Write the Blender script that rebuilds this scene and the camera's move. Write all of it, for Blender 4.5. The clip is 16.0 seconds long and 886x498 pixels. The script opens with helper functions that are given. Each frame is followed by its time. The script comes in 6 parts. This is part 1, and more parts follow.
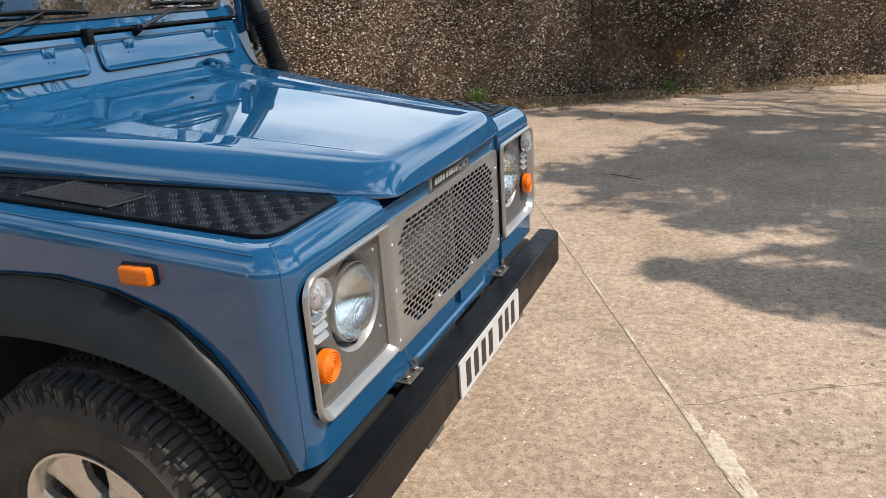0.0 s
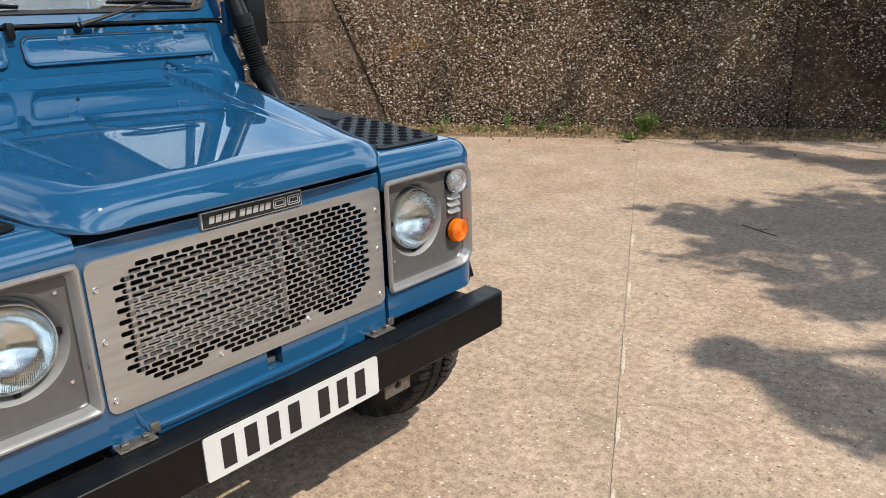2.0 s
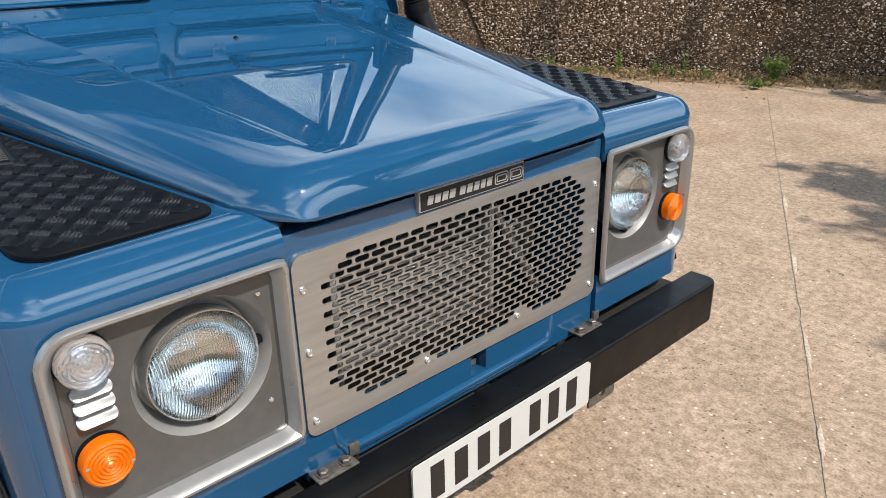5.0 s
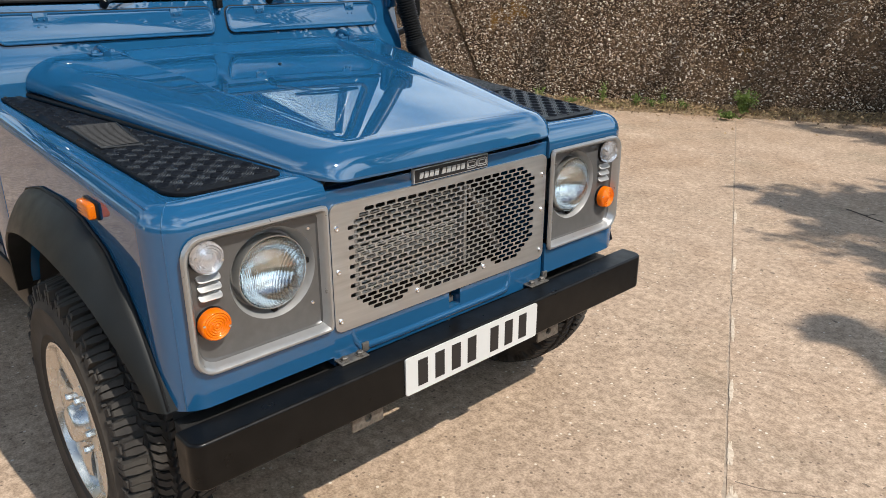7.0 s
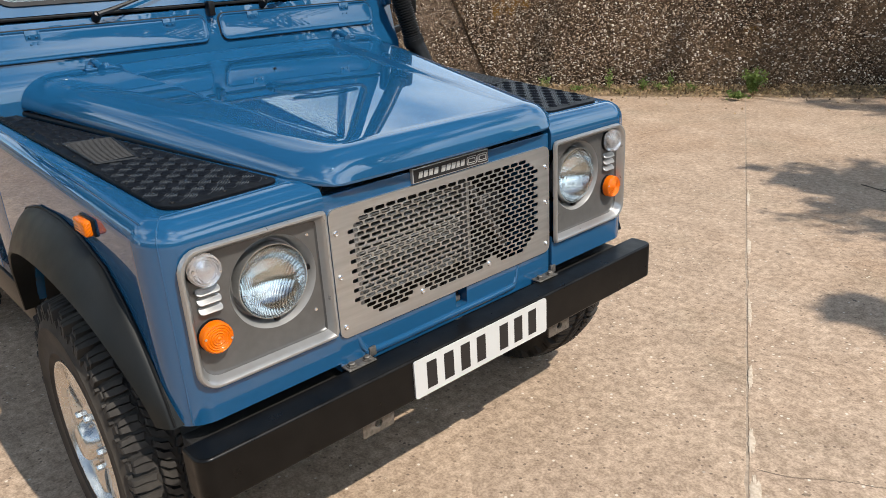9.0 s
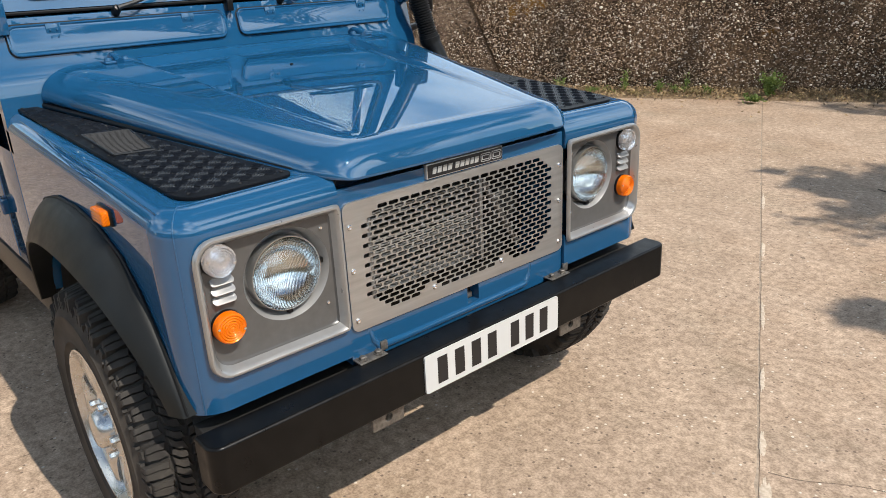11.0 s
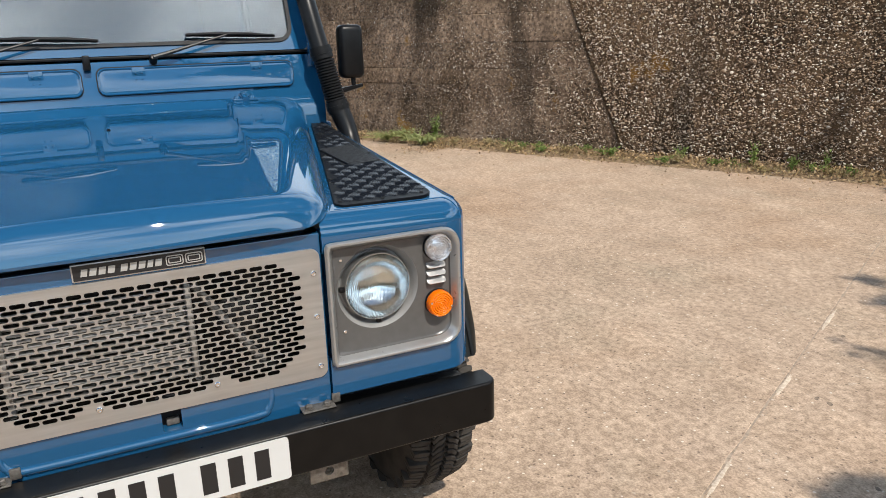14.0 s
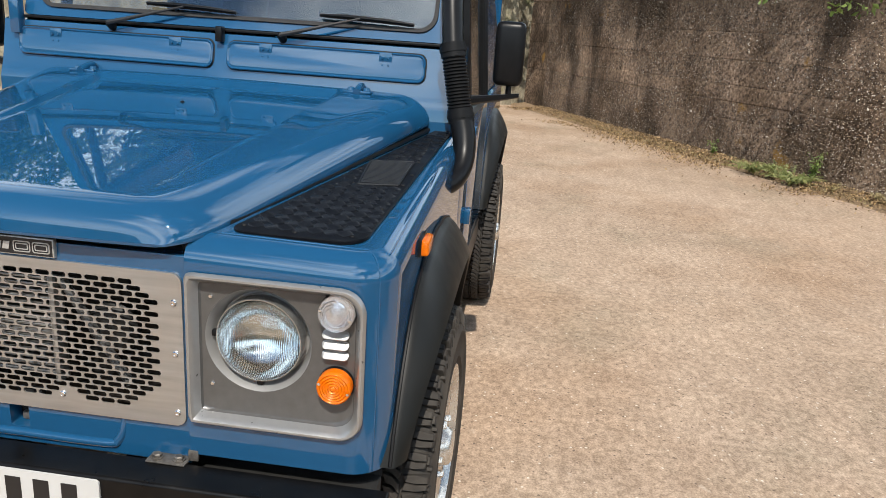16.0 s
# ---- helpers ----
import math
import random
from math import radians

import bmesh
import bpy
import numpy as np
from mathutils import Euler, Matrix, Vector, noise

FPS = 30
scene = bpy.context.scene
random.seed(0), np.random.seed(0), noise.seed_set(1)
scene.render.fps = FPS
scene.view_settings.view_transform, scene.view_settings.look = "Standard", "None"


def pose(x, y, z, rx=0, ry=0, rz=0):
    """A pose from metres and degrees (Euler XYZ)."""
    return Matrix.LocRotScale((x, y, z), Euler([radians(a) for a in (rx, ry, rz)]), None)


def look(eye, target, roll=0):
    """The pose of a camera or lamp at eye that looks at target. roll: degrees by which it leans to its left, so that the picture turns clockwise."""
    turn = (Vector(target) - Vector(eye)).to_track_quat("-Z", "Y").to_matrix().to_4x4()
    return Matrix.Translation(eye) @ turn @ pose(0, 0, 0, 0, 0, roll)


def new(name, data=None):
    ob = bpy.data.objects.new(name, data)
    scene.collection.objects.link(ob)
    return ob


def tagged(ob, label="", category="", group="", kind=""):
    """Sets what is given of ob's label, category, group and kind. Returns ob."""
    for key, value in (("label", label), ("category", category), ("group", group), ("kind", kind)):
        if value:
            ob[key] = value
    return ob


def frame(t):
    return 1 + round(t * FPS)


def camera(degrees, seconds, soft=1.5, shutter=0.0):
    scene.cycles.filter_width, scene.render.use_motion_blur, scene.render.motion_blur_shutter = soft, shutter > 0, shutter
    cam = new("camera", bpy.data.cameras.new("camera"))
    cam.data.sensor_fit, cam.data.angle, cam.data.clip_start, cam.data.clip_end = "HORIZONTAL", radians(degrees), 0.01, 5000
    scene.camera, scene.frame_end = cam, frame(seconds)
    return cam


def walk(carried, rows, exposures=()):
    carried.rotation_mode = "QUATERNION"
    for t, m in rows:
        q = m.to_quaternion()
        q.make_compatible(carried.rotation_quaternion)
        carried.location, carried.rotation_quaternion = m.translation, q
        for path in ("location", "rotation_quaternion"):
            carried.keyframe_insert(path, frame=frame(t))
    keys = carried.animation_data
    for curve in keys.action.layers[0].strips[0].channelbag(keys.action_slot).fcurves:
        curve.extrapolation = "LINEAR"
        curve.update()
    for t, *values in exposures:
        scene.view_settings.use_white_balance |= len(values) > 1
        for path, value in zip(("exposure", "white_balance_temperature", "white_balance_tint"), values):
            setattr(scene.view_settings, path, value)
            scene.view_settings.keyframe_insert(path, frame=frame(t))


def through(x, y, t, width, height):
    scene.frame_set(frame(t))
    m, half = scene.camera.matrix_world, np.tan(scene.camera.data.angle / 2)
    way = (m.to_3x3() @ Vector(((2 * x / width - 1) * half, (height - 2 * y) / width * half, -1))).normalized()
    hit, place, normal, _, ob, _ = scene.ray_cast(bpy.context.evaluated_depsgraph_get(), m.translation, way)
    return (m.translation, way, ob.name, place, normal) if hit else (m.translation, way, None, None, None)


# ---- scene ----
cam = camera(61.8, 16.0, soft=0.55)
PATH = [
    (0, (0.748, -1.832, 1.54), (-0.006, -0.107, 0.864), -3.8),
    (0.5, (0.934, -1.599, 1.521), (0.18, 0.119, 0.828), -3.6),
    (1, (1.205, -1.383, 1.499), (0.306, 0.272, 0.825), -4.4),
    (1.5, (1.361, -1.145, 1.491), (0.322, 0.439, 0.852), -2.6),
    (2, (1.414, -0.941, 1.481), (0.143, 0.472, 0.861), -1.8),
    (2.5, (1.315, -0.85, 1.464), (-0.179, 0.324, 0.838), -2.2),
    (3, (1.093, -0.9, 1.451), (-0.39, 0.252, 0.766), -1.4),
    (3.5, (0.894, -0.841, 1.461), (-0.551, 0.332, 0.731), -1.7),
    (4, (0.761, -0.724, 1.464), (-0.666, 0.47, 0.729), -1.9),
    (4.5, (0.77, -0.766, 1.458), (-0.612, 0.457, 0.688), -1.5),
    (4.7, (0.814, -0.831, 1.463), (-0.545, 0.412, 0.684), -1.4),
    (6.8, (1.374, -1.305, 1.54), (-0.009, -0.04, 0.842), 0.1),
    (7, (1.389, -1.333, 1.545), (0.014, -0.061, 0.844), -0.1),
    (7.5, (1.388, -1.333, 1.544), (0.016, -0.061, 0.838), -1.1),
    (8, (1.377, -1.309, 1.549), (-0.001, -0.044, 0.84), -2.5),
    (10.5, (1.4, -1.281, 1.533), (-0.017, -0.062, 0.819), -3.1),
    (11, (1.392, -1.295, 1.535), (-0.03, -0.081, 0.825), -2.8),
    (11.5, (1.397, -1.324, 1.533), (-0.021, -0.106, 0.822), -2.5),
    (12, (1.463, -1.23, 1.518), (0.068, 0.008, 0.796), -3.3),
    (12.5, (1.583, -0.961, 1.477), (0.176, 0.252, 0.736), -5.1),
    (13, (1.596, -0.663, 1.464), (0.174, 0.513, 0.694), -3.4),
    (13.5, (1.595, -0.394, 1.512), (0.044, 0.668, 0.828), -1.7),
    (13.9, (1.656, -0.138, 1.52), (-0.049, 0.728, 0.934), -1.8),
    (14, (1.659, -0.065, 1.521), (-0.074, 0.757, 0.956), -1.7),
    (14.5, (1.603, 0.27, 1.523), (-0.194, 0.958, 0.976), 0.2),
    (15, (1.512, 0.569, 1.547), (-0.353, 1.025, 0.985), 0.6),
    (15.4, (1.455, 0.81, 1.54), (-0.459, 0.963, 0.983), 0.2),
    (15.5, (1.432, 0.874, 1.547), (-0.486, 0.946, 0.985), 0.4),
    (16, (1.281, 1.05, 1.525), (-0.624, 0.843, 0.95), 4.0),
]
walk(cam, [(t, look(eye, target, roll)) for t, eye, target, roll in PATH])

# ---- light ----
SUN = Vector((0.80, 0.10, 1.0)).normalized()
elev, azim = math.asin(SUN.z), math.atan2(SUN.x, SUN.y)
world = bpy.data.worlds.new("world")
scene.world = world
world.use_nodes = True
wt = world.node_tree
for n in list(wt.nodes):
    wt.nodes.remove(n)


def wnode(kind, **kw):
    n = wt.nodes.new(kind)
    for k, v in kw.items():
        n.inputs[k].default_value = v
    return n


sky = wt.nodes.new("ShaderNodeTexSky")
sky.sky_type, sky.sun_disc = "NISHITA", False
sky.sun_elevation, sky.sun_rotation = elev, azim
sky.air_density, sky.dust_density, sky.ozone_density = 1.5, 0.1, 4.0
wco = wt.nodes.new("ShaderNodeTexCoord")
wmap = wt.nodes.new("ShaderNodeMapping")
wmap.inputs["Scale"].default_value = (1.0, 1.0, 2.2)
wmap.inputs["Location"].default_value = (0.23, 2.41, 1.71)
wns = wnode("ShaderNodeTexNoise", Scale=1.9, Detail=6.0, Roughness=0.50)
wramp = wt.nodes.new("ShaderNodeValToRGB")
wramp.color_ramp.elements[0].position, wramp.color_ramp.elements[1].position = 0.46, 0.64
wmix = wt.nodes.new("ShaderNodeMixRGB")
wtall = wt.nodes.new("ShaderNodeMapRange")         # gain added to the low sky so the bonnet mirrors it brighter
for k, v in (("From Min", 0.10), ("From Max", 0.75), ("To Min", 2.5), ("To Max", 0.75)):
    wtall.inputs[k].default_value = v
wgain = wt.nodes.new("ShaderNodeVectorMath")
wgain.operation = "SCALE"
wdot = wt.nodes.new("ShaderNodeVectorMath")
wdot.operation = "DOT_PRODUCT"
wdot.inputs[1].default_value = tuple(SUN)
wpow = wt.nodes.new("ShaderNodeMapRange")      # clouds brighten towards the sun
wpow.interpolation_type = "SMOOTHERSTEP"
for k, v in (("From Min", 0.45), ("From Max", 1.0), ("To Min", 18.5), ("To Max", 30.0)):
    wpow.inputs[k].default_value = v
wnear = wt.nodes.new("ShaderNodeMapRange")     # and lie thicker there
for k, v in (("From Min", 0.90), ("From Max", 0.985), ("To Min", 0.0), ("To Max", 0.09)):
    wnear.inputs[k].default_value = v
wt.links.new(wdot.outputs["Value"], wnear.inputs["Value"])
wadd = wt.nodes.new("ShaderNodeMath")
wsep = wt.nodes.new("ShaderNodeSeparateXYZ")       # broken cloud lies low, the zenith is clear
wlow = wt.nodes.new("ShaderNodeMapRange")
for k, v in (("From Min", 0.60), ("From Max", 0.88), ("To Min", 0.02), ("To Max", -0.12)):
    wlow.inputs[k].default_value = v
wsum = wt.nodes.new("ShaderNodeMath")
wt.links.new(wco.outputs["Generated"], wsep.inputs[0])
wt.links.new(wsep.outputs["Z"], wlow.inputs["Value"])
wt.links.new(wsep.outputs["Z"], wtall.inputs["Value"])
wt.links.new(sky.outputs[0], wgain.inputs[0])
wt.links.new(wtall.outputs[0], wgain.inputs["Scale"])
wcl = wt.nodes.new("ShaderNodeCombineColor")
for k, share in enumerate((0.84, 0.93, 1.0)):      # distant cloud is a little blue
    tint = wt.nodes.new("ShaderNodeMath")
    tint.operation = "MULTIPLY"
    tint.inputs[1].default_value = share
    wt.links.new(wpow.outputs[0], tint.inputs[0])
    wt.links.new(tint.outputs[0], wcl.inputs[k])
wt.links.new(wcl.outputs[0], wmix.inputs[2])
wt.links.new(wco.outputs["Generated"], wdot.inputs[0])
wt.links.new(wdot.outputs["Value"], wpow.inputs["Value"])
wbg = wt.nodes.new("ShaderNodeBackground")
wbg.inputs["Strength"].default_value = 0.098
wout = wt.nodes.new("ShaderNodeOutputWorld")
for a, b in ((wco.outputs["Generated"], wmap.inputs["Vector"]), (wmap.outputs[0], wns.inputs["Vector"]), (wns.outputs["Fac"], wadd.inputs[0]), (wnear.outputs[0], wadd.inputs[1]), (wadd.outputs[0], wsum.inputs[0]), (wlow.outputs[0], wsum.inputs[1]), (wsum.outputs[0], wramp.inputs[0]),
             (wramp.outputs[0], wmix.inputs[0]), (wgain.outputs[0], wmix.inputs[1]), (wmix.outputs[0], wbg.inputs[0]), (wbg.outputs[0], wout.inputs[0])):
    wt.links.new(a, b)
sun = new("sun", bpy.data.lights.new("sun", "SUN"))
sun.data.energy, sun.data.angle, sun.data.color = 5.0, radians(0.53), (1.0, 0.93, 0.83)
sun.matrix_world = look(SUN * 30, (0, 0, 0))
scene.view_settings.exposure = 0.09


# ---- materials ----
class Mat:
    """A small builder for procedural materials."""

    def __init__(self, name, color, rough=0.5, metal=0.0, coat=0.0, coat_rough=0.03, spec=0.5):
        self.m = bpy.data.materials.new(name)
        self.m.use_nodes = True
        self.t = self.m.node_tree
        self.b = self.t.nodes["Principled BSDF"]
        self.col = None
        self.set("Base Color", (*color, 1))
        self.set("Roughness", rough)
        self.set("Metallic", metal)
        self.set("Coat Weight", coat)
        self.set("Coat Roughness", coat_rough)
        self.set("Specular IOR Level", spec)
        self.base = color
        self.co = self.t.nodes.new("ShaderNodeTexCoord")
        self.height = None

    def set(self, key, v):
        self.b.inputs[key].default_value = v

    def link(self, a, b):
        self.t.links.new(a, b)

    def noise(self, scale, detail=4.0, rough=0.55, stretch=(1, 1, 1), kind="noise", world=True):
        mp = self.t.nodes.new("ShaderNodeMapping")
        mp.inputs["Scale"].default_value = stretch
        if world:
            g = self.t.nodes.new("ShaderNodeNewGeometry")
            self.link(g.outputs["Position"], mp.inputs["Vector"])
        else:
            self.link(self.co.outputs["Object"], mp.inputs["Vector"])
        if kind == "voronoi":
            n = self.t.nodes.new("ShaderNodeTexVoronoi")
            n.inputs["Scale"].default_value = scale
            self.link(mp.outputs[0], n.inputs["Vector"])
            return n
        n = self.t.nodes.new("ShaderNodeTexNoise")
        n.inputs["Scale"].default_value, n.inputs["Detail"].default_value, n.inputs["Roughness"].default_value = scale, detail, rough
        self.link(mp.outputs[0], n.inputs["Vector"])
        return n

    def ramp(self, fac, stops):
        r = self.t.nodes.new("ShaderNodeValToRGB")
        e = r.color_ramp.elements
        while len(e) < len(stops):
            e.new(0.5)
        for el, (p, c) in zip(e, stops):
            el.position = p
            el.color = (*c, 1) if len(c) == 3 else c
        self.link(fac, r.inputs[0])
        return r.outputs[0]

    def mix(self, fac, a, b, mode="MIX"):
        n = self.t.nodes.new("ShaderNodeMixRGB")
        n.blend_type = mode
        for sock, v in ((n.inputs[0], fac), (n.inputs[1], a), (n.inputs[2], b)):
            if isinstance(v, (int, float)):
                sock.default_value = v
            elif isinstance(v, tuple):
                sock.default_value = (*v, 1)
            else:
                self.link(v, sock)
        return n.outputs[0]

    def color(self, sock):
        self.link(sock, self.b.inputs["Base Color"])
        self.col = sock
        return self

    def speckle(self, scale, lo, hi, detail=4.0, p0=0.3, p1=0.7, stretch=(1, 1, 1)):
        """Base colour varied between two shades by noise, laid over what is there."""
        n = self.noise(scale, detail, stretch=stretch)
        shade = self.ramp(n.outputs["Fac"], [(p0, lo), (p1, hi)])
        return self.color(shade if self.col is None else self.mix(1.0, self.col, shade, "MULTIPLY"))

    def rough_noise(self, scale, lo, hi):
        n = self.noise(scale, 4)
        r = self.t.nodes.new("ShaderNodeMapRange")
        r.inputs["From Min"].default_value, r.inputs["From Max"].default_value = 0.3, 0.7
        r.inputs["To Min"].default_value, r.inputs["To Max"].default_value = lo, hi
        self.link(n.outputs["Fac"], r.inputs["Value"])
        self.link(r.outputs[0], self.b.inputs["Roughness"])
        return self

    def bump(self, sock, strength=0.3, dist=0.002):
        n = self.t.nodes.new("ShaderNodeBump")
        n.inputs["Strength"].default_value, n.inputs["Distance"].default_value = strength, dist
        self.link(sock, n.inputs["Height"])
        if self.height is not None:
            self.link(self.height, n.inputs["Normal"])
        self.height = n.outputs[0]
        self.link(self.height, self.b.inputs["Normal"])
        return self


def simple(name, color, rough=0.5, metal=0.0, coat=0.0, var=0.12, scale=30.0, bump=0.0, bscale=120.0, spec=0.5, rvar=0.0):
    m = Mat(name, color, rough, metal, coat, spec=spec)
    if var:
        m.speckle(scale, tuple(c * (1 - var) for c in color), tuple(min(1, c * (1 + var)) for c in color))
    if rvar:
        m.rough_noise(scale * 0.6, max(0.02, rough - rvar), rough + rvar)
    if bump:
        m.bump(m.noise(bscale, 3).outputs["Fac"], bump, 0.001)
    return m.m


# blue coachwork: solid colour under clear lacquer, with faint orange peel and dust
_p = Mat("blue_paint", (0.0085, 0.0650, 0.150), 0.55, 0.0, 1.0, 0.015, 0.0)
_p.speckle(1.7, (0.0080, 0.0620, 0.143), (0.0090, 0.0680, 0.157))
_p.set("Coat IOR", 1.78)
_p.color(_p.mix(_p.ramp(_p.noise(900, 2).outputs["Fac"], [(0.66, (0, 0, 0)), (0.80, (0.03, 0.03, 0.03))]), _p.col, (0.35, 0.34, 0.32)))
_p.bump(_p.noise(3.0, 1).outputs["Fac"], 0.035, 0.006)
_p.link(_p.height, _p.b.inputs["Coat Normal"])
M_PAINT = _p.m
M_DARKPAINT = simple("black_underseal", (0.008, 0.0075, 0.007), 0.75, var=0.4, scale=25, bump=0.4)
# near-black that paints the shade inside gaps and slots
M_GAPSHADE = simple("gap_shade", (0.006, 0.007, 0.009), 0.8, var=0)
M_RUBBER = simple("black_rubber", (0.006, 0.006, 0.0063), 0.46, var=0.25, scale=60, bump=0.15, spec=0.2)
_a = Mat("arch_plastic", (0.009, 0.010, 0.010), 0.37, 0.0, 0.0, 0.3, 0.26)
_a.speckle(9, (0.006, 0.0068, 0.0066), (0.011, 0.011, 0.010)).rough_noise(14, 0.36, 0.50).bump(_a.noise(420, 2).outputs["Fac"], 0.12, 0.0006)
M_ARCH = _a.m
_t = Mat("tyre_rubber", (0.020, 0.019, 0.018), 0.78, spec=0.25)
_t.speckle(14, (0.022, 0.020, 0.019), (0.056, 0.050, 0.043), 6).bump(_t.noise(160, 4).outputs["Fac"], 0.3, 0.001)
M_TYRE = _t.m
_td = Mat("dusty_sidewall", (0.045, 0.039, 0.033), 0.85, spec=0.2)
_td.speckle(9, (0.034, 0.030, 0.026), (0.072, 0.061, 0.050), 6).bump(_td.noise(200, 4).outputs["Fac"], 0.25, 0.001)
M_SIDEWALL = _td.m
_b = Mat("bumper_paint", (0.005, 0.005, 0.005), 0.32, spec=0.22)
_b.speckle(22, (0.002, 0.0019, 0.002), (0.005, 0.0046, 0.0043)).rough_noise(18, 0.26, 0.42).bump(_b.noise(260, 3).outputs["Fac"], 0.15, 0.0006)
M_BUMPER = _b.m
_s = Mat("satin_silver", (0.078, 0.075, 0.073), 0.44, 0.12, 0.35, 0.22)
_s.speckle(45, (0.071, 0.069, 0.067), (0.085, 0.082, 0.080)).rough_noise(30, 0.30, 0.42).bump(_s.noise(700, 2).outputs["Fac"], 0.08, 0.0004)
M_SURROUND = _s.m
_g = Mat("brushed_steel", (0.47, 0.465, 0.455), 0.34, 0.85)
_g.speckle(60, (0.42, 0.415, 0.405), (0.53, 0.525, 0.515), stretch=(1, 0.08, 1)).rough_noise(25, 0.28, 0.45).bump(_g.noise(500, 3, stretch=(1, 0.05, 1)).outputs["Fac"], 0.12, 0.0004)
M_STEEL = _g.m
# lip, bowl and louvres: the surround's silver lightened where sun catches it
M_LIP = simple("sunlit_lip", (0.35, 0.347, 0.340), 0.32, 0.65, 0.25, var=0.03, scale=70, rvar=0.05)
M_BOWL = simple("sunlit_bowl_silver", (0.27, 0.267, 0.262), 0.40, 0.30, 0.2, var=0.06)
M_LOUVRE = simple("sunlit_louvre", (0.36, 0.357, 0.35), 0.40, 0.7, var=0.05)
M_RING = simple("lamp_ring", (0.55, 0.55, 0.54), 0.22, 0.9, var=0.05)
M_ALLOY = simple("wheel_alloy", (0.62, 0.60, 0.56), 0.26, 0.8, 0.2, var=0.08, scale=25, rvar=0.06)
M_ARM = simple("wiper_black", (0.014, 0.014, 0.015), 0.48, 0.0, 0.0, var=0.2, spec=0.4)
M_ZINC = simple("zinc_bracket", (0.17, 0.155, 0.138), 0.48, 0.7, var=0.35, scale=80, bump=0.2)
M_CHROME = simple("bright_metal", (0.80, 0.80, 0.80), 0.12, 1.0, var=0.04)
M_REFLECTOR = simple("lamp_reflector", (0.76, 0.77, 0.77), 0.10, 1.0, var=0.0)
M_RAD = simple("radiator_fins", (0.016, 0.016, 0.016), 0.5, 0.4, var=0.4, scale=90, bump=0.3)
M_STAY = simple("dull_stay", (0.11, 0.108, 0.104), 0.45, 0.5, var=0.3, scale=60)
M_COOLER = simple("cooler_tube", (0.30, 0.295, 0.285), 0.4, 0.7, var=0.3, scale=60)
_c = Mat("black_tread_plate", (0.006, 0.007, 0.009), 0.45, 0.0, 0.0, 0.10, 0.10)
_c.speckle(24, (0.0025, 0.003, 0.0045), (0.005, 0.006, 0.008)).rough_noise(16, 0.38, 0.55).bump(_c.noise(300, 3).outputs["Fac"], 0.10, 0.0005)
M_TREAD = _c.m
M_BARS = simple("worn_tread_bars", (0.007, 0.008, 0.010), 0.27, 0.0, 0.15, var=0.4, scale=35, spec=0.45)
M_VENT = simple("dusty_black_mesh", (0.010, 0.011, 0.013), 0.45, 0.15, var=0.4, scale=60)
M_BLACKPL = simple("black_plastic", (0.0055, 0.0055, 0.0060), 0.34, var=0.2, scale=40, bump=0.1, bscale=400, spec=0.22)
M_PLATE = simple("plate_white", (0.50, 0.50, 0.49), 0.35, 0.0, 0.3, var=0.03, scale=9)
M_BLACKINK = simple("black_ink", (0.010, 0.010, 0.011), 0.4, var=0)
M_SILVERINK = simple("silver_ink", (0.42, 0.42, 0.41), 0.35, 0.4, var=0)


def lens_material(name, color, rough, stripes, fan, trans=1.0):
    m = Mat(name, color, rough, 0.0, 0.0)
    m.set("Transmission Weight", trans)
    m.set("IOR", 1.42)
    w = m.t.nodes.new("ShaderNodeTexWave")
    w.wave_type = fan
    if fan == "RINGS":
        w.rings_direction = "X"
    else:
        w.bands_direction = "Y"
    w.inputs["Scale"].default_value = stripes
    w.inputs["Distortion"].default_value = 0.4
    m.link(m.co.outputs["Object"], w.inputs["Vector"])
    m.bump(w.outputs["Fac"], 0.40 if fan == "BANDS" else 0.45, 0.0012)
    return m.m


M_HEADLENS = lens_material("headlamp_glass", (0.96, 0.985, 0.975), 0.015, 84.0, "BANDS")
M_CLEARLENS = lens_material("clear_lamp_lens", (0.80, 0.80, 0.83), 0.06, 55.0, "RINGS", 0.82)
M_AMBER = lens_material("amber_lamp_lens", (1.0, 0.22, 0.004), 0.06, 55.0, "RINGS", 0.42)
_gl = Mat("windscreen_glass", (0.92, 0.95, 0.94), 0.0)
_gl.set("Transmission Weight", 1.0)
_gl.set("IOR", 1.85)
M_GLASS = _gl.m

def grit(m, scale, dark, pale, low, high):
    """Small dark pits and pale stones, one to some of the cells of a random pattern."""
    v = m.noise(scale, kind="voronoi")
    pick = m.t.nodes.new("ShaderNodeSeparateColor")
    m.link(v.outputs["Color"], pick.inputs[0])
    size = m.ramp(v.outputs["Distance"], [(0.20, (1, 1, 1)), (0.32, (0, 0, 0))])
    for chan, stops, shade in (("Red", [(low, (0.85, 0.85, 0.85)), (low + 0.01, (0, 0, 0))], dark), ("Green", [(high, (0, 0, 0)), (high + 0.01, (0.8, 0.8, 0.8))], pale)):
        m.color(m.mix(m.mix(1.0, m.ramp(pick.outputs[chan], stops), size, "MULTIPLY"), m.col, shade))


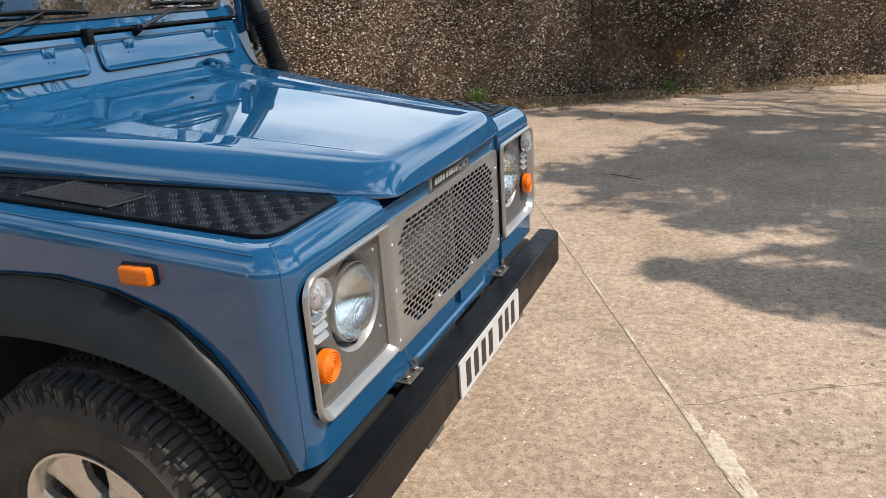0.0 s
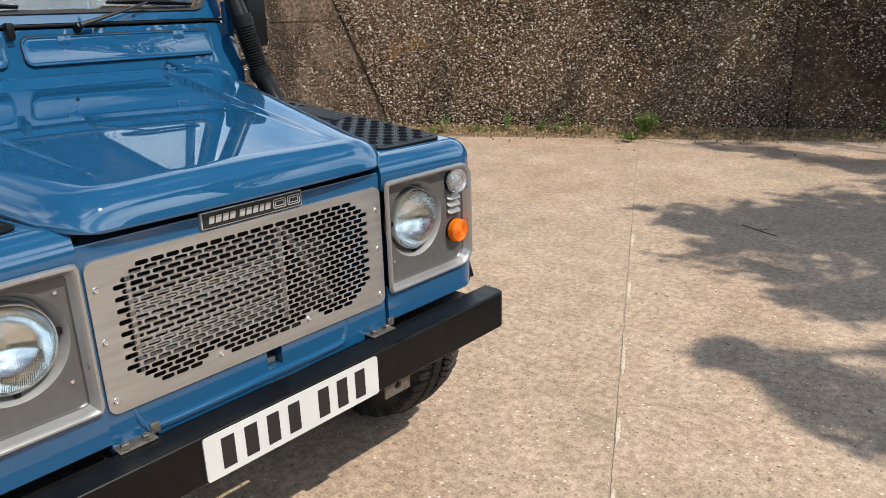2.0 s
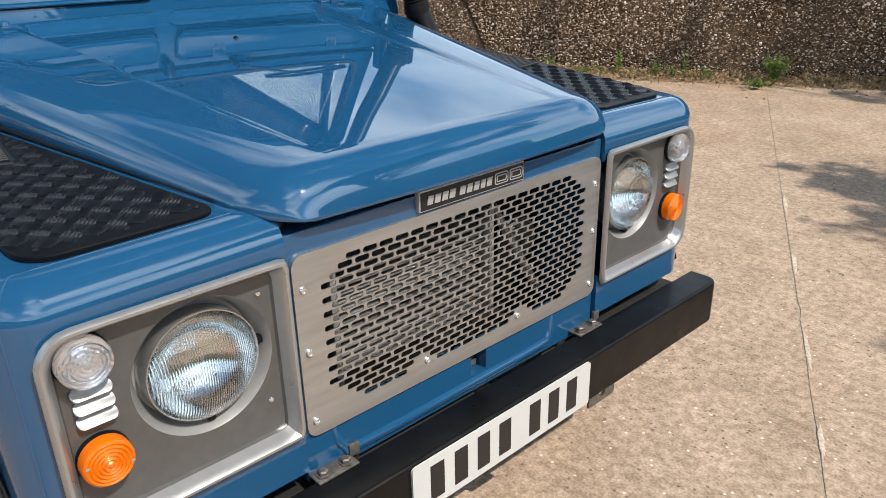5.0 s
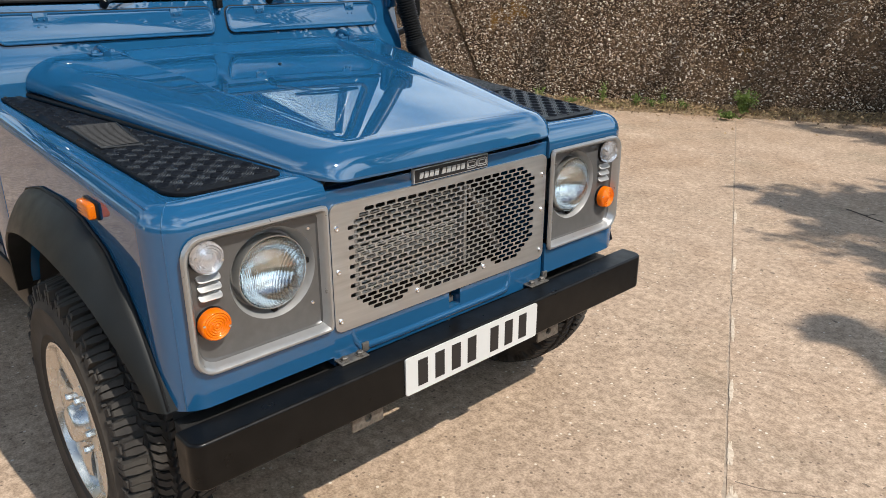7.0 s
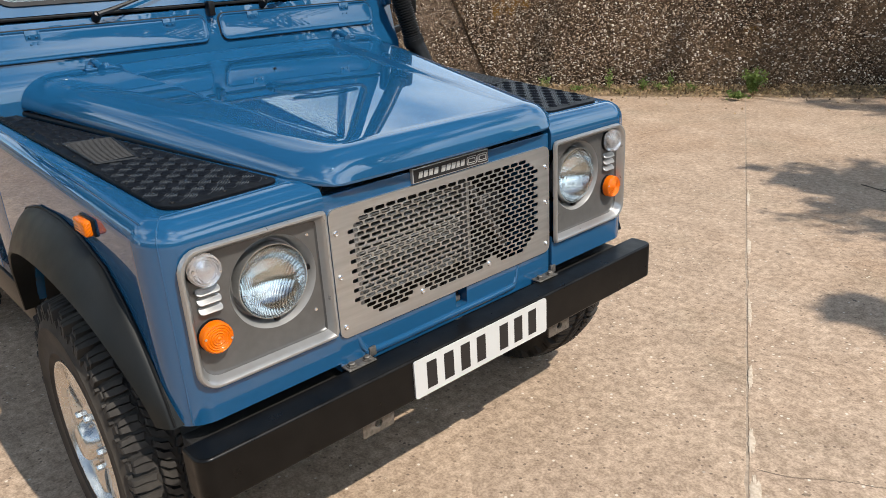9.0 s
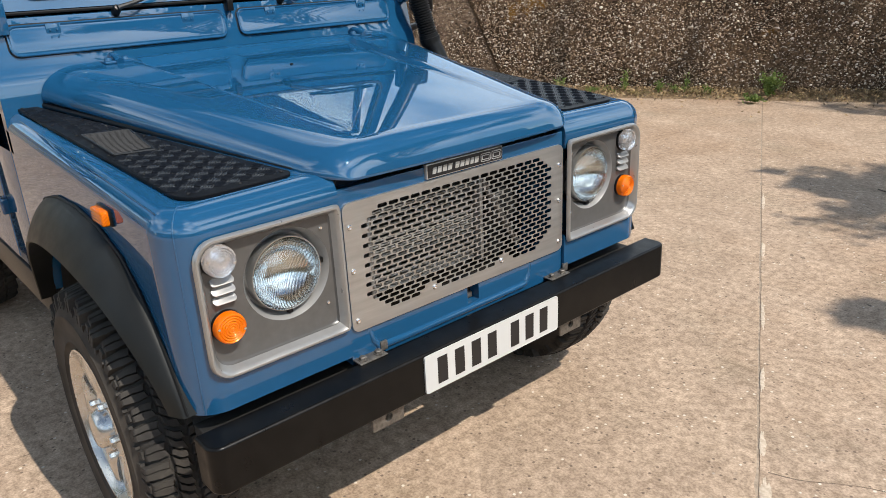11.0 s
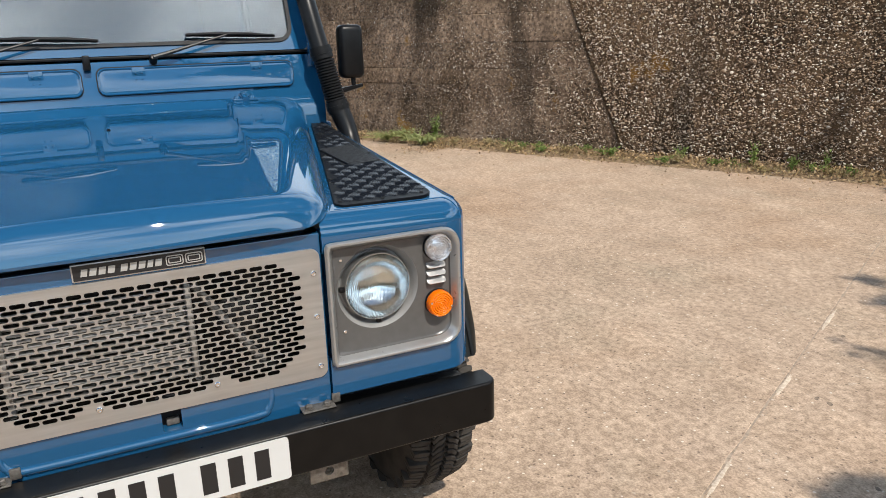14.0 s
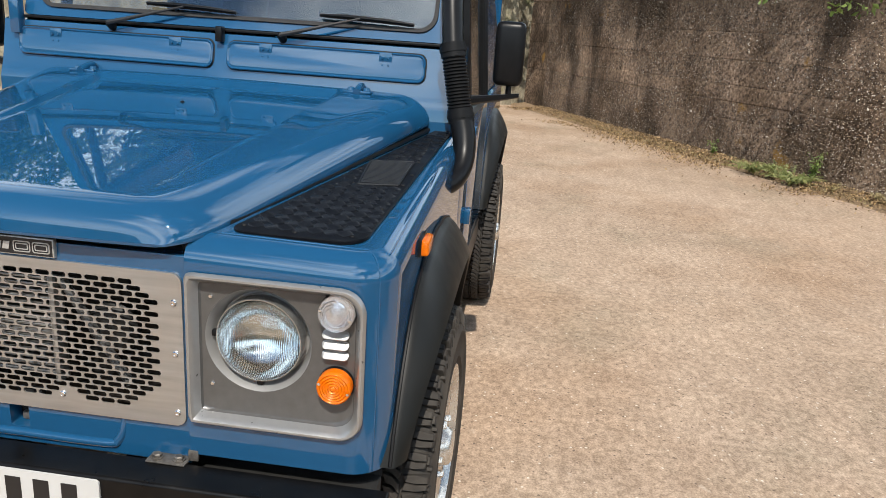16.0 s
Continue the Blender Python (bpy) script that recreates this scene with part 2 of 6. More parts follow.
# concrete yard: warm grey-brown with exposed sand and small stones, tyre wear and stains
_k = Mat("yard_concrete", (0.47, 0.370, 0.288), 0.9, spec=0.25)
_k.speckle(0.5, (0.392, 0.295, 0.218), (0.47, 0.359, 0.272), 6, 0.36, 0.64)
_k.speckle(1.6, (0.93, 0.93, 0.93), (1.04, 1.04, 1.035), 9, 0.34, 0.66)
_k.speckle(6.3, (0.90, 0.89, 0.88), (1.06, 1.06, 1.055), 12, 0.36, 0.64)
_k.speckle(30, (0.80, 0.79, 0.775), (1.14, 1.14, 1.14), 5, 0.40, 0.60)
_k.speckle(110, (0.79, 0.775, 0.76), (1.15, 1.15, 1.15), 4, 0.38, 0.62)
_k.color(_k.mix(_k.ramp(_k.noise(34, 4, 0.55).outputs["Fac"], [(0.70, (0, 0, 0)), (0.73, (0.7, 0.7, 0.7))]), _k.col, (0.15, 0.11, 0.085)))
_k.color(_k.mix(_k.ramp(_k.noise(6.5, 6, 0.68).outputs["Fac"], [(0.65, (0, 0, 0)), (0.72, (0.40, 0.40, 0.40))]), _k.col, (0.20, 0.150, 0.115)))
_k.color(_k.mix(_k.ramp(_k.noise(11, 6, 0.66).outputs["Fac"], [(0.64, (0, 0, 0)), (0.72, (0.5, 0.5, 0.5))]), _k.col, (0.64, 0.56, 0.47)))
_k.color(_k.mix(_k.ramp(_k.noise(0.55, 6, 0.6).outputs["Fac"], [(0.48, (0, 0, 0)), (0.66, (0.75, 0.75, 0.75))]), _k.col, _k.mix(1.0, _k.col, (0.77, 0.69, 0.61), "MULTIPLY")))
_k.color(_k.mix(_k.ramp(_k.noise(0.9, 7, 0.62, (1, 1.3, 1)).outputs["Fac"], [(0.52, (0, 0, 0)), (0.66, (0.7, 0.7, 0.7))]), _k.col, _k.mix(1.0, _k.col, (0.81, 0.86, 0.855), "MULTIPLY")))
grit(_k, 50, (0.14, 0.10, 0.075), (0.72, 0.65, 0.55), 0.14, 0.94)
_k.bump(_k.noise(150, 4, 0.6).outputs["Fac"], 0.7, 0.004).bump(_k.noise(42, 3).outputs["Fac"], 0.3, 0.005)
M_SLAB = _k.m
# the coarser slabs beyond the joint: pitted, stained and paler in places
_k2 = Mat("coarse_concrete", (0.47, 0.370, 0.288), 0.92, spec=0.25)
_k2.speckle(0.8, (0.42, 0.306, 0.221), (0.53, 0.405, 0.308), 7, 0.36, 0.64)
_k2.speckle(5.0, (0.84, 0.82, 0.80), (1.10, 1.10, 1.10), 12, 0.38, 0.62)
_k2.speckle(26, (0.80, 0.78, 0.76), (1.12, 1.12, 1.12), 4, 0.38, 0.62)
_k2.speckle(105, (0.82, 0.805, 0.79), (1.13, 1.13, 1.13), 3, 0.40, 0.60)
_k2.color(_k2.mix(_k2.ramp(_k2.noise(9, 8, 0.62, (1.0, 2.2, 1)).outputs["Fac"], [(0.60, (0, 0, 0)), (0.65, (0.6, 0.6, 0.6))]), _k2.col, (0.17, 0.125, 0.095)))
_k2.color(_k2.mix(_k2.ramp(_k2.noise(4.2, 7, 0.66).outputs["Fac"], [(0.55, (0, 0, 0)), (0.66, (0.6, 0.6, 0.6))]), _k2.col, (0.68, 0.60, 0.52)))
grit(_k2, 48, (0.13, 0.095, 0.07), (0.70, 0.63, 0.54), 0.13, 0.95)
_k2.bump(_k2.noise(9, 8, 0.62).outputs["Fac"], 0.75, 0.024).bump(_k2.noise(90, 4, 0.6).outputs["Fac"], 0.6, 0.004)
M_SLAB_COARSE = _k2.m
M_DIRT = Mat("joint_dirt", (0.13, 0.10, 0.075), 0.95).speckle(40, (0.075, 0.048, 0.027), (0.34, 0.235, 0.135), 6).m
M_JOINT = Mat("joint_earth", (0.10, 0.08, 0.06), 0.95).speckle(40, (0.20, 0.155, 0.115), (0.42, 0.335, 0.255), 6).m
M_GROUND = Mat("far_ground", (0.30, 0.26, 0.20), 0.95).speckle(0.4, (0.24, 0.21, 0.16), (0.34, 0.29, 0.23), 5).m
M_PIT = Mat("spalled_concrete", (0.17, 0.125, 0.092), 0.95).speckle(70, (0.10, 0.072, 0.052), (0.26, 0.195, 0.145), 6).m
M_MORTAR = Mat("pale_mortar", (0.55, 0.47, 0.38), 0.9).speckle(55, (0.36, 0.285, 0.215), (0.62, 0.52, 0.41), 7).m

# retaining wall: weathered matrix between pebbles, lichen, black algae streaks deepened for tree shade
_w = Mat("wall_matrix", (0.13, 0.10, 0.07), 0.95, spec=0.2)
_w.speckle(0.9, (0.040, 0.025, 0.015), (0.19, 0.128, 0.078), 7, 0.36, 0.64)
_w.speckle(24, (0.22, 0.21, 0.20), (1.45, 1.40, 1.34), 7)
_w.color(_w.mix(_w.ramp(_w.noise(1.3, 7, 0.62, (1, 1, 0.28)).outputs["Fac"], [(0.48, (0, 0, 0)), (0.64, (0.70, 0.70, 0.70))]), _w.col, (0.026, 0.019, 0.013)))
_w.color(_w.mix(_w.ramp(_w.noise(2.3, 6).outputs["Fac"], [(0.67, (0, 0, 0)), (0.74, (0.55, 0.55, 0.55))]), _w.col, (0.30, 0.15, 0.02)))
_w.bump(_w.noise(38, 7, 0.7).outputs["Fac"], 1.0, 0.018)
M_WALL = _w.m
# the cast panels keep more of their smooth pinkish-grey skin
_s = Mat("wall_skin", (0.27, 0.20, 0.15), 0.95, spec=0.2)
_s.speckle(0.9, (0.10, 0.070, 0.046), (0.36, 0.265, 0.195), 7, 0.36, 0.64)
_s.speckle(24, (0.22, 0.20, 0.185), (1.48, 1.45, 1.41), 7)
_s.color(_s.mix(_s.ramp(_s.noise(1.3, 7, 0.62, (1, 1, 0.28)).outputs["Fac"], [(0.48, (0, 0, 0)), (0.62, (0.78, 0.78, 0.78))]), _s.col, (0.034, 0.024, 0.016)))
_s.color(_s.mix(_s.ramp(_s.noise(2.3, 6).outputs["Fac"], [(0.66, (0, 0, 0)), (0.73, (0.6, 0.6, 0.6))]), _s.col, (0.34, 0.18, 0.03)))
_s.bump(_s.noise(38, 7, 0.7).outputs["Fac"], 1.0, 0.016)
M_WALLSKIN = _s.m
_q = Mat("wall_pebbles", (0.36, 0.30, 0.22), 0.55)
_qg = _q.t.nodes.new("ShaderNodeNewGeometry")
_q.color(_q.ramp(_qg.outputs["Random Per Island"], [(0.0, (0.06, 0.035, 0.020)), (0.45, (0.19, 0.115, 0.064)), (0.74, (0.40, 0.29, 0.19)), (1.0, (0.80, 0.73, 0.63))]))
_q.color(_q.mix(_q.ramp(_q.noise(1.3, 7, 0.62, (1, 1, 0.28)).outputs["Fac"], [(0.52, (0, 0, 0)), (0.68, (0.75, 0.75, 0.75))]), _q.col, (0.040, 0.028, 0.018)))
M_PEBBLE = _q.m
_e = Mat("mossy_concrete", (0.25, 0.22, 0.165), 0.92, spec=0.2)
_e.speckle(1.1, (0.15, 0.13, 0.095), (0.36, 0.32, 0.24), 7, 0.36, 0.64)
_e.speckle(18, (0.62, 0.62, 0.60), (1.2, 1.2, 1.18), 7)
_e.color(_e.mix(_e.ramp(_e.noise(1.4, 7, 0.62, (1, 1, 0.3)).outputs["Fac"], [(0.50, (0, 0, 0)), (0.62, (0.8, 0.8, 0.8))]), _e.col, (0.045, 0.040, 0.026)))
_e.color(_e.mix(_e.ramp(_e.noise(2.6, 6).outputs["Fac"], [(0.58, (0, 0, 0)), (0.70, (0.6, 0.6, 0.6))]), _e.col, (0.085, 0.10, 0.035)))
_e.bump(_e.noise(30, 7, 0.7).outputs["Fac"], 0.8, 0.012)
M_ENDWALL = _e.m
# far-wall pebbles: browner, and darkened in place of the tree shade there
_r = Mat("darker_pebbles", (0.12, 0.07, 0.04), 0.6)
_rg = _r.t.nodes.new("ShaderNodeNewGeometry")
_r.color(_r.ramp(_rg.outputs["Random Per Island"], [(0.0, (0.045, 0.030, 0.020)), (0.50, (0.135, 0.092, 0.062)), (0.82, (0.28, 0.215, 0.16)), (1.0, (0.56, 0.50, 0.42))]))
_r.color(_r.mix(_r.ramp(_r.noise(1.3, 7, 0.62, (1, 1, 0.28)).outputs["Fac"], [(0.48, (0, 0, 0)), (0.64, (0.65, 0.65, 0.65))]), _r.col, (0.024, 0.018, 0.013)))
M_DARKPEBBLE = _r.m


def leaf_material(name, dark, light, through=0.0):
    """Leaves shaded from dark to light; through: the share of light that passes a thin leaf."""
    m = Mat(name, dark, 0.5)
    g = m.t.nodes.new("ShaderNodeNewGeometry")
    m.color(m.ramp(g.outputs["Random Per Island"], [(0.0, dark), (1.0, light)]))
    if through:
        tr = m.t.nodes.new("ShaderNodeBsdfTranslucent")
        mx = m.t.nodes.new("ShaderNodeMixShader")
        mx.inputs[0].default_value = through
        m.link(m.col, tr.inputs["Color"])
        m.link(m.b.outputs[0], mx.inputs[1])
        m.link(tr.outputs[0], mx.inputs[2])
        m.link(mx.outputs[0], m.t.nodes["Material Output"].inputs["Surface"])
    return m.m


M_LEAF = leaf_material("tree_leaves", (0.030, 0.062, 0.016), (0.085, 0.135, 0.035))
M_WEED = leaf_material("weed_leaves", (0.080, 0.135, 0.026), (0.25, 0.33, 0.09), 0.4)
M_GRASS = leaf_material("pale_grass", (0.13, 0.165, 0.05), (0.36, 0.38, 0.15), 0.3)
M_STRAW = leaf_material("dry_grass", (0.13, 0.095, 0.04), (0.36, 0.29, 0.13))
M_LITTER = leaf_material("dead_leaves", (0.085, 0.050, 0.024), (0.44, 0.30, 0.15))
M_BARK = simple("bark", (0.085, 0.066, 0.050), 0.9, var=0.4, scale=20, bump=0.8, bscale=30)


# ---- mesh helpers ----
def part(name, bm, material, parent=None, label="", smooth=35):
    """Links a bmesh as one mesh object under a thing or a part."""
    bmesh.ops.recalc_face_normals(bm, faces=bm.faces)
    me = bpy.data.meshes.new(name)
    bm.to_mesh(me)
    bm.free()
    return mesh_part(name, me, material, parent, label, smooth)


def mesh_part(name, me, material, parent=None, label="", smooth=35):
    if smooth:
        me.shade_smooth()
        me.set_sharp_from_angle(angle=radians(smooth))
    me.materials.clear()
    me.materials.append(material)
    ob = new(name, me)
    if parent is not None:
        ob.parent = parent
    if label:
        tagged(ob, label)
    return ob


def share(name, me, parent, m):
    ob = new(name, me)
    ob.parent = parent
    ob.matrix_basis = m
    return ob


def box(bm, lo, hi, bevel=0.0, seg=2, m=None):
    r = bmesh.ops.create_cube(bm, size=1.0)
    c = [(a + b) / 2 for a, b in zip(lo, hi)]
    s = [abs(b - a) for a, b in zip(lo, hi)]
    for v in r["verts"]:
        v.co = Vector((v.co.x * s[0] + c[0], v.co.y * s[1] + c[1], v.co.z * s[2] + c[2]))
    vs = r["verts"]
    if bevel:
        es = list({e for v in vs for e in v.link_edges})
        out = bmesh.ops.bevel(bm, geom=es, offset=bevel, segments=seg, affect="EDGES", profile=0.5)
        vs = list({v for f in out["faces"] for v in f.verts} | {v for v in vs if v.is_valid})
    if m is not None:
        bmesh.ops.transform(bm, matrix=m, verts=[v for v in vs if v.is_valid])
    return vs


def loft(bm, rings, closed=True, cap0=False, cap1=False):
    """Skins a list of rings of equal length."""
    vr = [[bm.verts.new(p) for p in ring] for ring in rings]
    n = len(vr[0])
    for a, b in zip(vr, vr[1:]):
        for i in range(n if closed else n - 1):
            j = (i + 1) % n
            bm.faces.new((a[i], a[j], b[j], b[i]))
    if cap0:
        bm.faces.new(list(reversed(vr[0])))
    if cap1:
        bm.faces.new(vr[-1])
    return vr


def lathe(bm, profile, m, seg=32, cap0=True, cap1=True):
    """Turns (radius, height) pairs about the local z axis of m."""
    rings = [[m @ Vector((r * math.cos(2 * math.pi * i / seg), r * math.sin(2 * math.pi * i / seg), h)) for i in range(seg)] for r, h in profile]
    return loft(bm, rings, True, cap0, cap1)


def tube(bm, pts, radii, seg=16, cap=True):
    pts = [Vector(p) for p in pts]
    if isinstance(radii, (int, float)):
        radii = [radii] * len(pts)
    rings, up = [], None
    for i, p in enumerate(pts):
        d = (pts[min(i + 1, len(pts) - 1)] - pts[max(i - 1, 0)]).normalized()
        if up is None:
            up = d.orthogonal().normalized()
        up = (up - d * up.dot(d)).normalized()
        side = d.cross(up)
        rings.append([p + (up * math.cos(2 * math.pi * k / seg) + side * math.sin(2 * math.pi * k / seg)) * radii[i] for k in range(seg)])
    return loft(bm, rings, True, cap, cap)


def smooth_path(pts, n=8):
    """Catmull-Rom points through the given ones."""
    p = [Vector(a) for a in pts]
    p = [p[0] * 2 - p[1]] + p + [p[-1] * 2 - p[-2]]
    out = []
    for i in range(1, len(p) - 2):
        for k in range(n):
            t = k / n
            out.append(0.5 * ((2 * p[i]) + (p[i + 1] - p[i - 1]) * t + (2 * p[i - 1] - 5 * p[i] + 4 * p[i + 1] - p[i + 2]) * t * t
                              + (3 * p[i] - p[i - 1] - 3 * p[i + 1] + p[i + 2]) * t ** 3))
    out.append(p[-2])
    return out


def prism(bm, poly, axis, a, b):
    """A polygon given in the two other axes, pushed along axis from a to b."""
    def at(p, w):
        q = list(p)
        q.insert(axis, w)
        return q
    return loft(bm, [[at(p, a) for p in poly], [at(p, b) for p in poly]], True, True, True)


def rounded_rect(y0, y1, z0, z1, radii, n=8):
    """Outline from the corner (y1, z1) anticlockwise; radii for (y1,z1), (y0,z1), (y0,z0), (y1,z0)."""
    out = []
    for (cy, cz, sy, sz, a0), r in zip(((y1, z1, -1, -1, 0), (y0, z1, 1, -1, 90), (y0, z0, 1, 1, 180), (y1, z0, -1, 1, 270)), radii):
        for k in range(n + 1):
            a = radians(a0 + 90 * k / n)
            out.append((cy + sy * r + r * math.cos(a), cz + sz * r + r * math.sin(a)))
    return out


def polar(poly, cy, cz, n=96):
    """The outline sampled by angle about a centre inside it."""
    out = []
    for k in range(n):
        a = 2 * math.pi * k / n
        dy, dz = math.cos(a), math.sin(a)
        best = None
        for (y0, z0), (y1, z1) in zip(poly, poly[1:] + poly[:1]):
            ey, ez = y1 - y0, z1 - z0
            den = dy * ez - dz * ey
            if abs(den) < 1e-12:
                continue
            t = ((y0 - cy) * ez - (z0 - cz) * ey) / den
            s = ((y0 - cy) * dz - (z0 - cz) * dy) / den
            if t > 0 and -1e-6 <= s <= 1 + 1e-6 and (best is None or t > best):
                best = t
        out.append((cy + best * dy, cz + best * dz))
    return out


def carve(bm, cutters):
    """The mesh of bm with the closed bmeshes in cutters taken away."""
    def temp(b):
        bmesh.ops.recalc_face_normals(b, faces=b.faces)
        me = bpy.data.meshes.new("temp")
        b.to_mesh(me)
        b.free()
        return new("temp", me)
    base = temp(bm)
    cuts = [temp(c) for c in cutters]
    for c in cuts:
        mod = base.modifiers.new("cut", "BOOLEAN")
        mod.operation, mod.solver, mod.object = "DIFFERENCE", "EXACT", c
    bpy.context.view_layer.update()
    me = bpy.data.meshes.new_from_object(base.evaluated_get(bpy.context.evaluated_depsgraph_get()))
    for o in [base, *cuts]:
        old = o.data
        bpy.data.objects.remove(o)
        bpy.data.meshes.remove(old)
    return me


AX_X = Matrix.Rotation(radians(90), 4, "Y")      # local z along +x
AX_Y = Matrix.Rotation(radians(-90), 4, "X")     # local z along +y
SIDES = (("right", -1), ("left", 1))

# ---- the yard: ground, slabs, retaining wall ----
YARD = pose(0, 0, 0, 0, 0, 26.57)       # local x along the wall, local y towards it
WALL_V, WALL_H = 7.58, 2.7
JOINT_U, CROSS_V = 0.80, 0.38

bm = bmesh.new()
bmesh.ops.create_grid(bm, x_segments=8, y_segments=8, size=400)
ground = tagged(part("ground", bm, M_GROUND, None, smooth=0), "brown earth ground under and beyond the concrete yard", "ground", kind="structure")
ground.location.z = -0.03


def slab(u0, u1, v0, v1, rough_sides):
    """A cast slab whose listed edges are worn and uneven."""
    b, rng, out = bmesh.new(), random.Random(int(u0 * 10 + v0 * 7)), []
    corners = [(u0, v0), (u1, v0), (u1, v1), (u0, v1)]
    for k in range(4):
        (ax, ay), (bx, by) = corners[k], corners[(k + 1) % 4]
        n = max(2, int(math.hypot(bx - ax, by - ay) / 0.05)) if k in rough_sides else 1
        for i in range(n):
            t = i / n
            w = 0.0
            if 0 < i < n:
                w = 0.0025 * noise.noise((ax + t * 40 + k * 9, u0, v0)) + rng.uniform(-0.001, 0.001)
                if rng.random() < 0.04:
                    w += 0.006
            nx, ny = -(by - ay), bx - ax
            ln = math.hypot(nx, ny)
            out.append((ax + (bx - ax) * t + nx / ln * w, ay + (by - ay) * t + ny / ln * w))
    loft(b, [[(x, y, -0.06) for x, y in out], [(x, y, -0.006) for x, y in out], [(x + 0.003 * (1 if x < (u0 + u1) / 2 else -1), y + 0.003 * (1 if y < (v0 + v1) / 2 else -1), 0) for x, y in out]], True, False, True)
    return b


pavement = tagged(new("pavement"), "sunlit sand-coloured concrete yard cast in large slabs", "concrete yard", kind="structure")
pavement.matrix_world = YARD
for u0, u1, v0, v1, sides in ((-14.0, JOINT_U - 0.002, -9, WALL_V - 0.42, (1,)), (JOINT_U + 0.002, 10, -9, WALL_V - 0.42, (3,)),
                               (10.012, 30, -9, WALL_V - 0.42, ()), (-14, 30, -30, -9.012, ())):
    part("concrete_slab", slab(u0, u1, v0, v1, sides), M_SLAB_COARSE if u0 > 0 and v0 > -9 or u0 > 10 else M_SLAB, pavement, smooth=0)
# dirt in the joints and along the foot of the wall
bm = bmesh.new()
box(bm, (JOINT_U - 0.03, -9, -0.02), (JOINT_U + 0.03, WALL_V - 0.4, -0.0025))
part("joint_filling", bm, M_JOINT, pavement, "grey-brown earth packed in the joints", smooth=0)


def blob(b, cx, cy, z, rx, ry, rot, rng, n=14, h=0.004):
    ring = []
    for i in range(n):
        a = 2 * math.pi * i / n
        k = rng.uniform(0.62, 1.12)
        x, y = rx * k * math.cos(a), ry * k * math.sin(a)
        ring.append((cx + x * math.cos(rot) - y * math.sin(rot), cy + x * math.sin(rot) + y * math.cos(rot)))
    loft(b, [[(x, y, z) for x, y in ring], [(cx + (x - cx) * 0.8, cy + (y - cy) * 0.8, z + h) for x, y in ring]], True, False, True)


rng = random.Random(5)
bm = bmesh.new()
for k, (v, half, wide) in enumerate(((0.24, 0.10, 0.020), (0.04, 0.17, 0.046), (-0.22, 0.14, 0.034), (-0.45, 0.18, 0.052), (0.52, 0.08, 0.012), (0.95, 0.10, 0.010), (1.55, 0.16, 0.011), (2.4, 0.14, 0.012), (3.3, 0.20, 0.012))):
    blob(bm, JOINT_U + 0.004 + wide * 0.85, v, 0.0003, wide, half, 0.0, rng, 34, 0.0011 + 0.0004 * (k % 3))
part("mortar_patch", bm, M_MORTAR, pavement, "pale worn mortar along the joint")
# a wandering crack across the coarse slab, and the pits and spalls beside it
bm = bmesh.new()
edge_a, edge_b = [], []
for i in range(190):
    u = JOINT_U + 0.03 + i * 0.022
    v = CROSS_V + 0.050 * noise.noise((u * 1.1, 2.0, 0.3)) + 0.016 * noise.noise((u * 6.0, 5.0, 0.7)) + 0.006 * noise.noise((u * 23.0, 1.0, 4.0))
    w = 0.0016 + 0.0034 * abs(noise.noise((u * 4.0, 8.0, 2.0)))
    edge_a.append((u, v - w, 0.0006))
    edge_b.append((u, v + w, 0.0006))
loft(bm, [edge_a, edge_b], False)
part("crack", bm, M_PIT, pavement, "dark hairline crack in the concrete", smooth=0)
bm = bmesh.new()
for k in range(130):
    u = JOINT_U + abs(rng.gauss(0.5, 1.0)) + 0.1
    v = CROSS_V + (rng.gauss(-0.25, 0.35) if k % 3 else rng.uniform(-0.6, 4.5))
    w = rng.uniform(0.004, 0.019) * (1.0 if k % 5 else 1.5)
    blob(bm, u, v, 0.0003, w, w * rng.uniform(0.4, 0.75), rng.uniform(0, 3.1), rng, 12, 0.0004 + 0.00002 * (k % 40))
tagged(part("spall_marks", bm, M_PIT, pavement, "dark pits where the concrete has spalled", smooth=0), kind="stuff")

# retaining wall of exposed-aggregate concrete in leaning panels
wall = tagged(new("wall_north"), "weathered brown retaining wall of exposed pebble concrete", "retaining wall", kind="structure")
wall.matrix_world = YARD


def lean(z, u):
    return u - 0.43 * (z - 0.13)


C1, C2 = -2.34, 2.40


def panel(poly, back=0.0, thick=0.45):
    b = bmesh.new()
    v = WALL_V + back
    ring = lambda dv, k: [(x, v + dv, z) for x, z in poly]
    loft(b, [ring(0, 0), ring(thick, 0)], True, True, True)
    es = [e for e in b.edges if all(abs(q.co.y - v) < 1e-5 for q in e.verts)]
    bmesh.ops.bevel(b, geom=es, offset=0.008, segments=1, affect="EDGES")
    return b


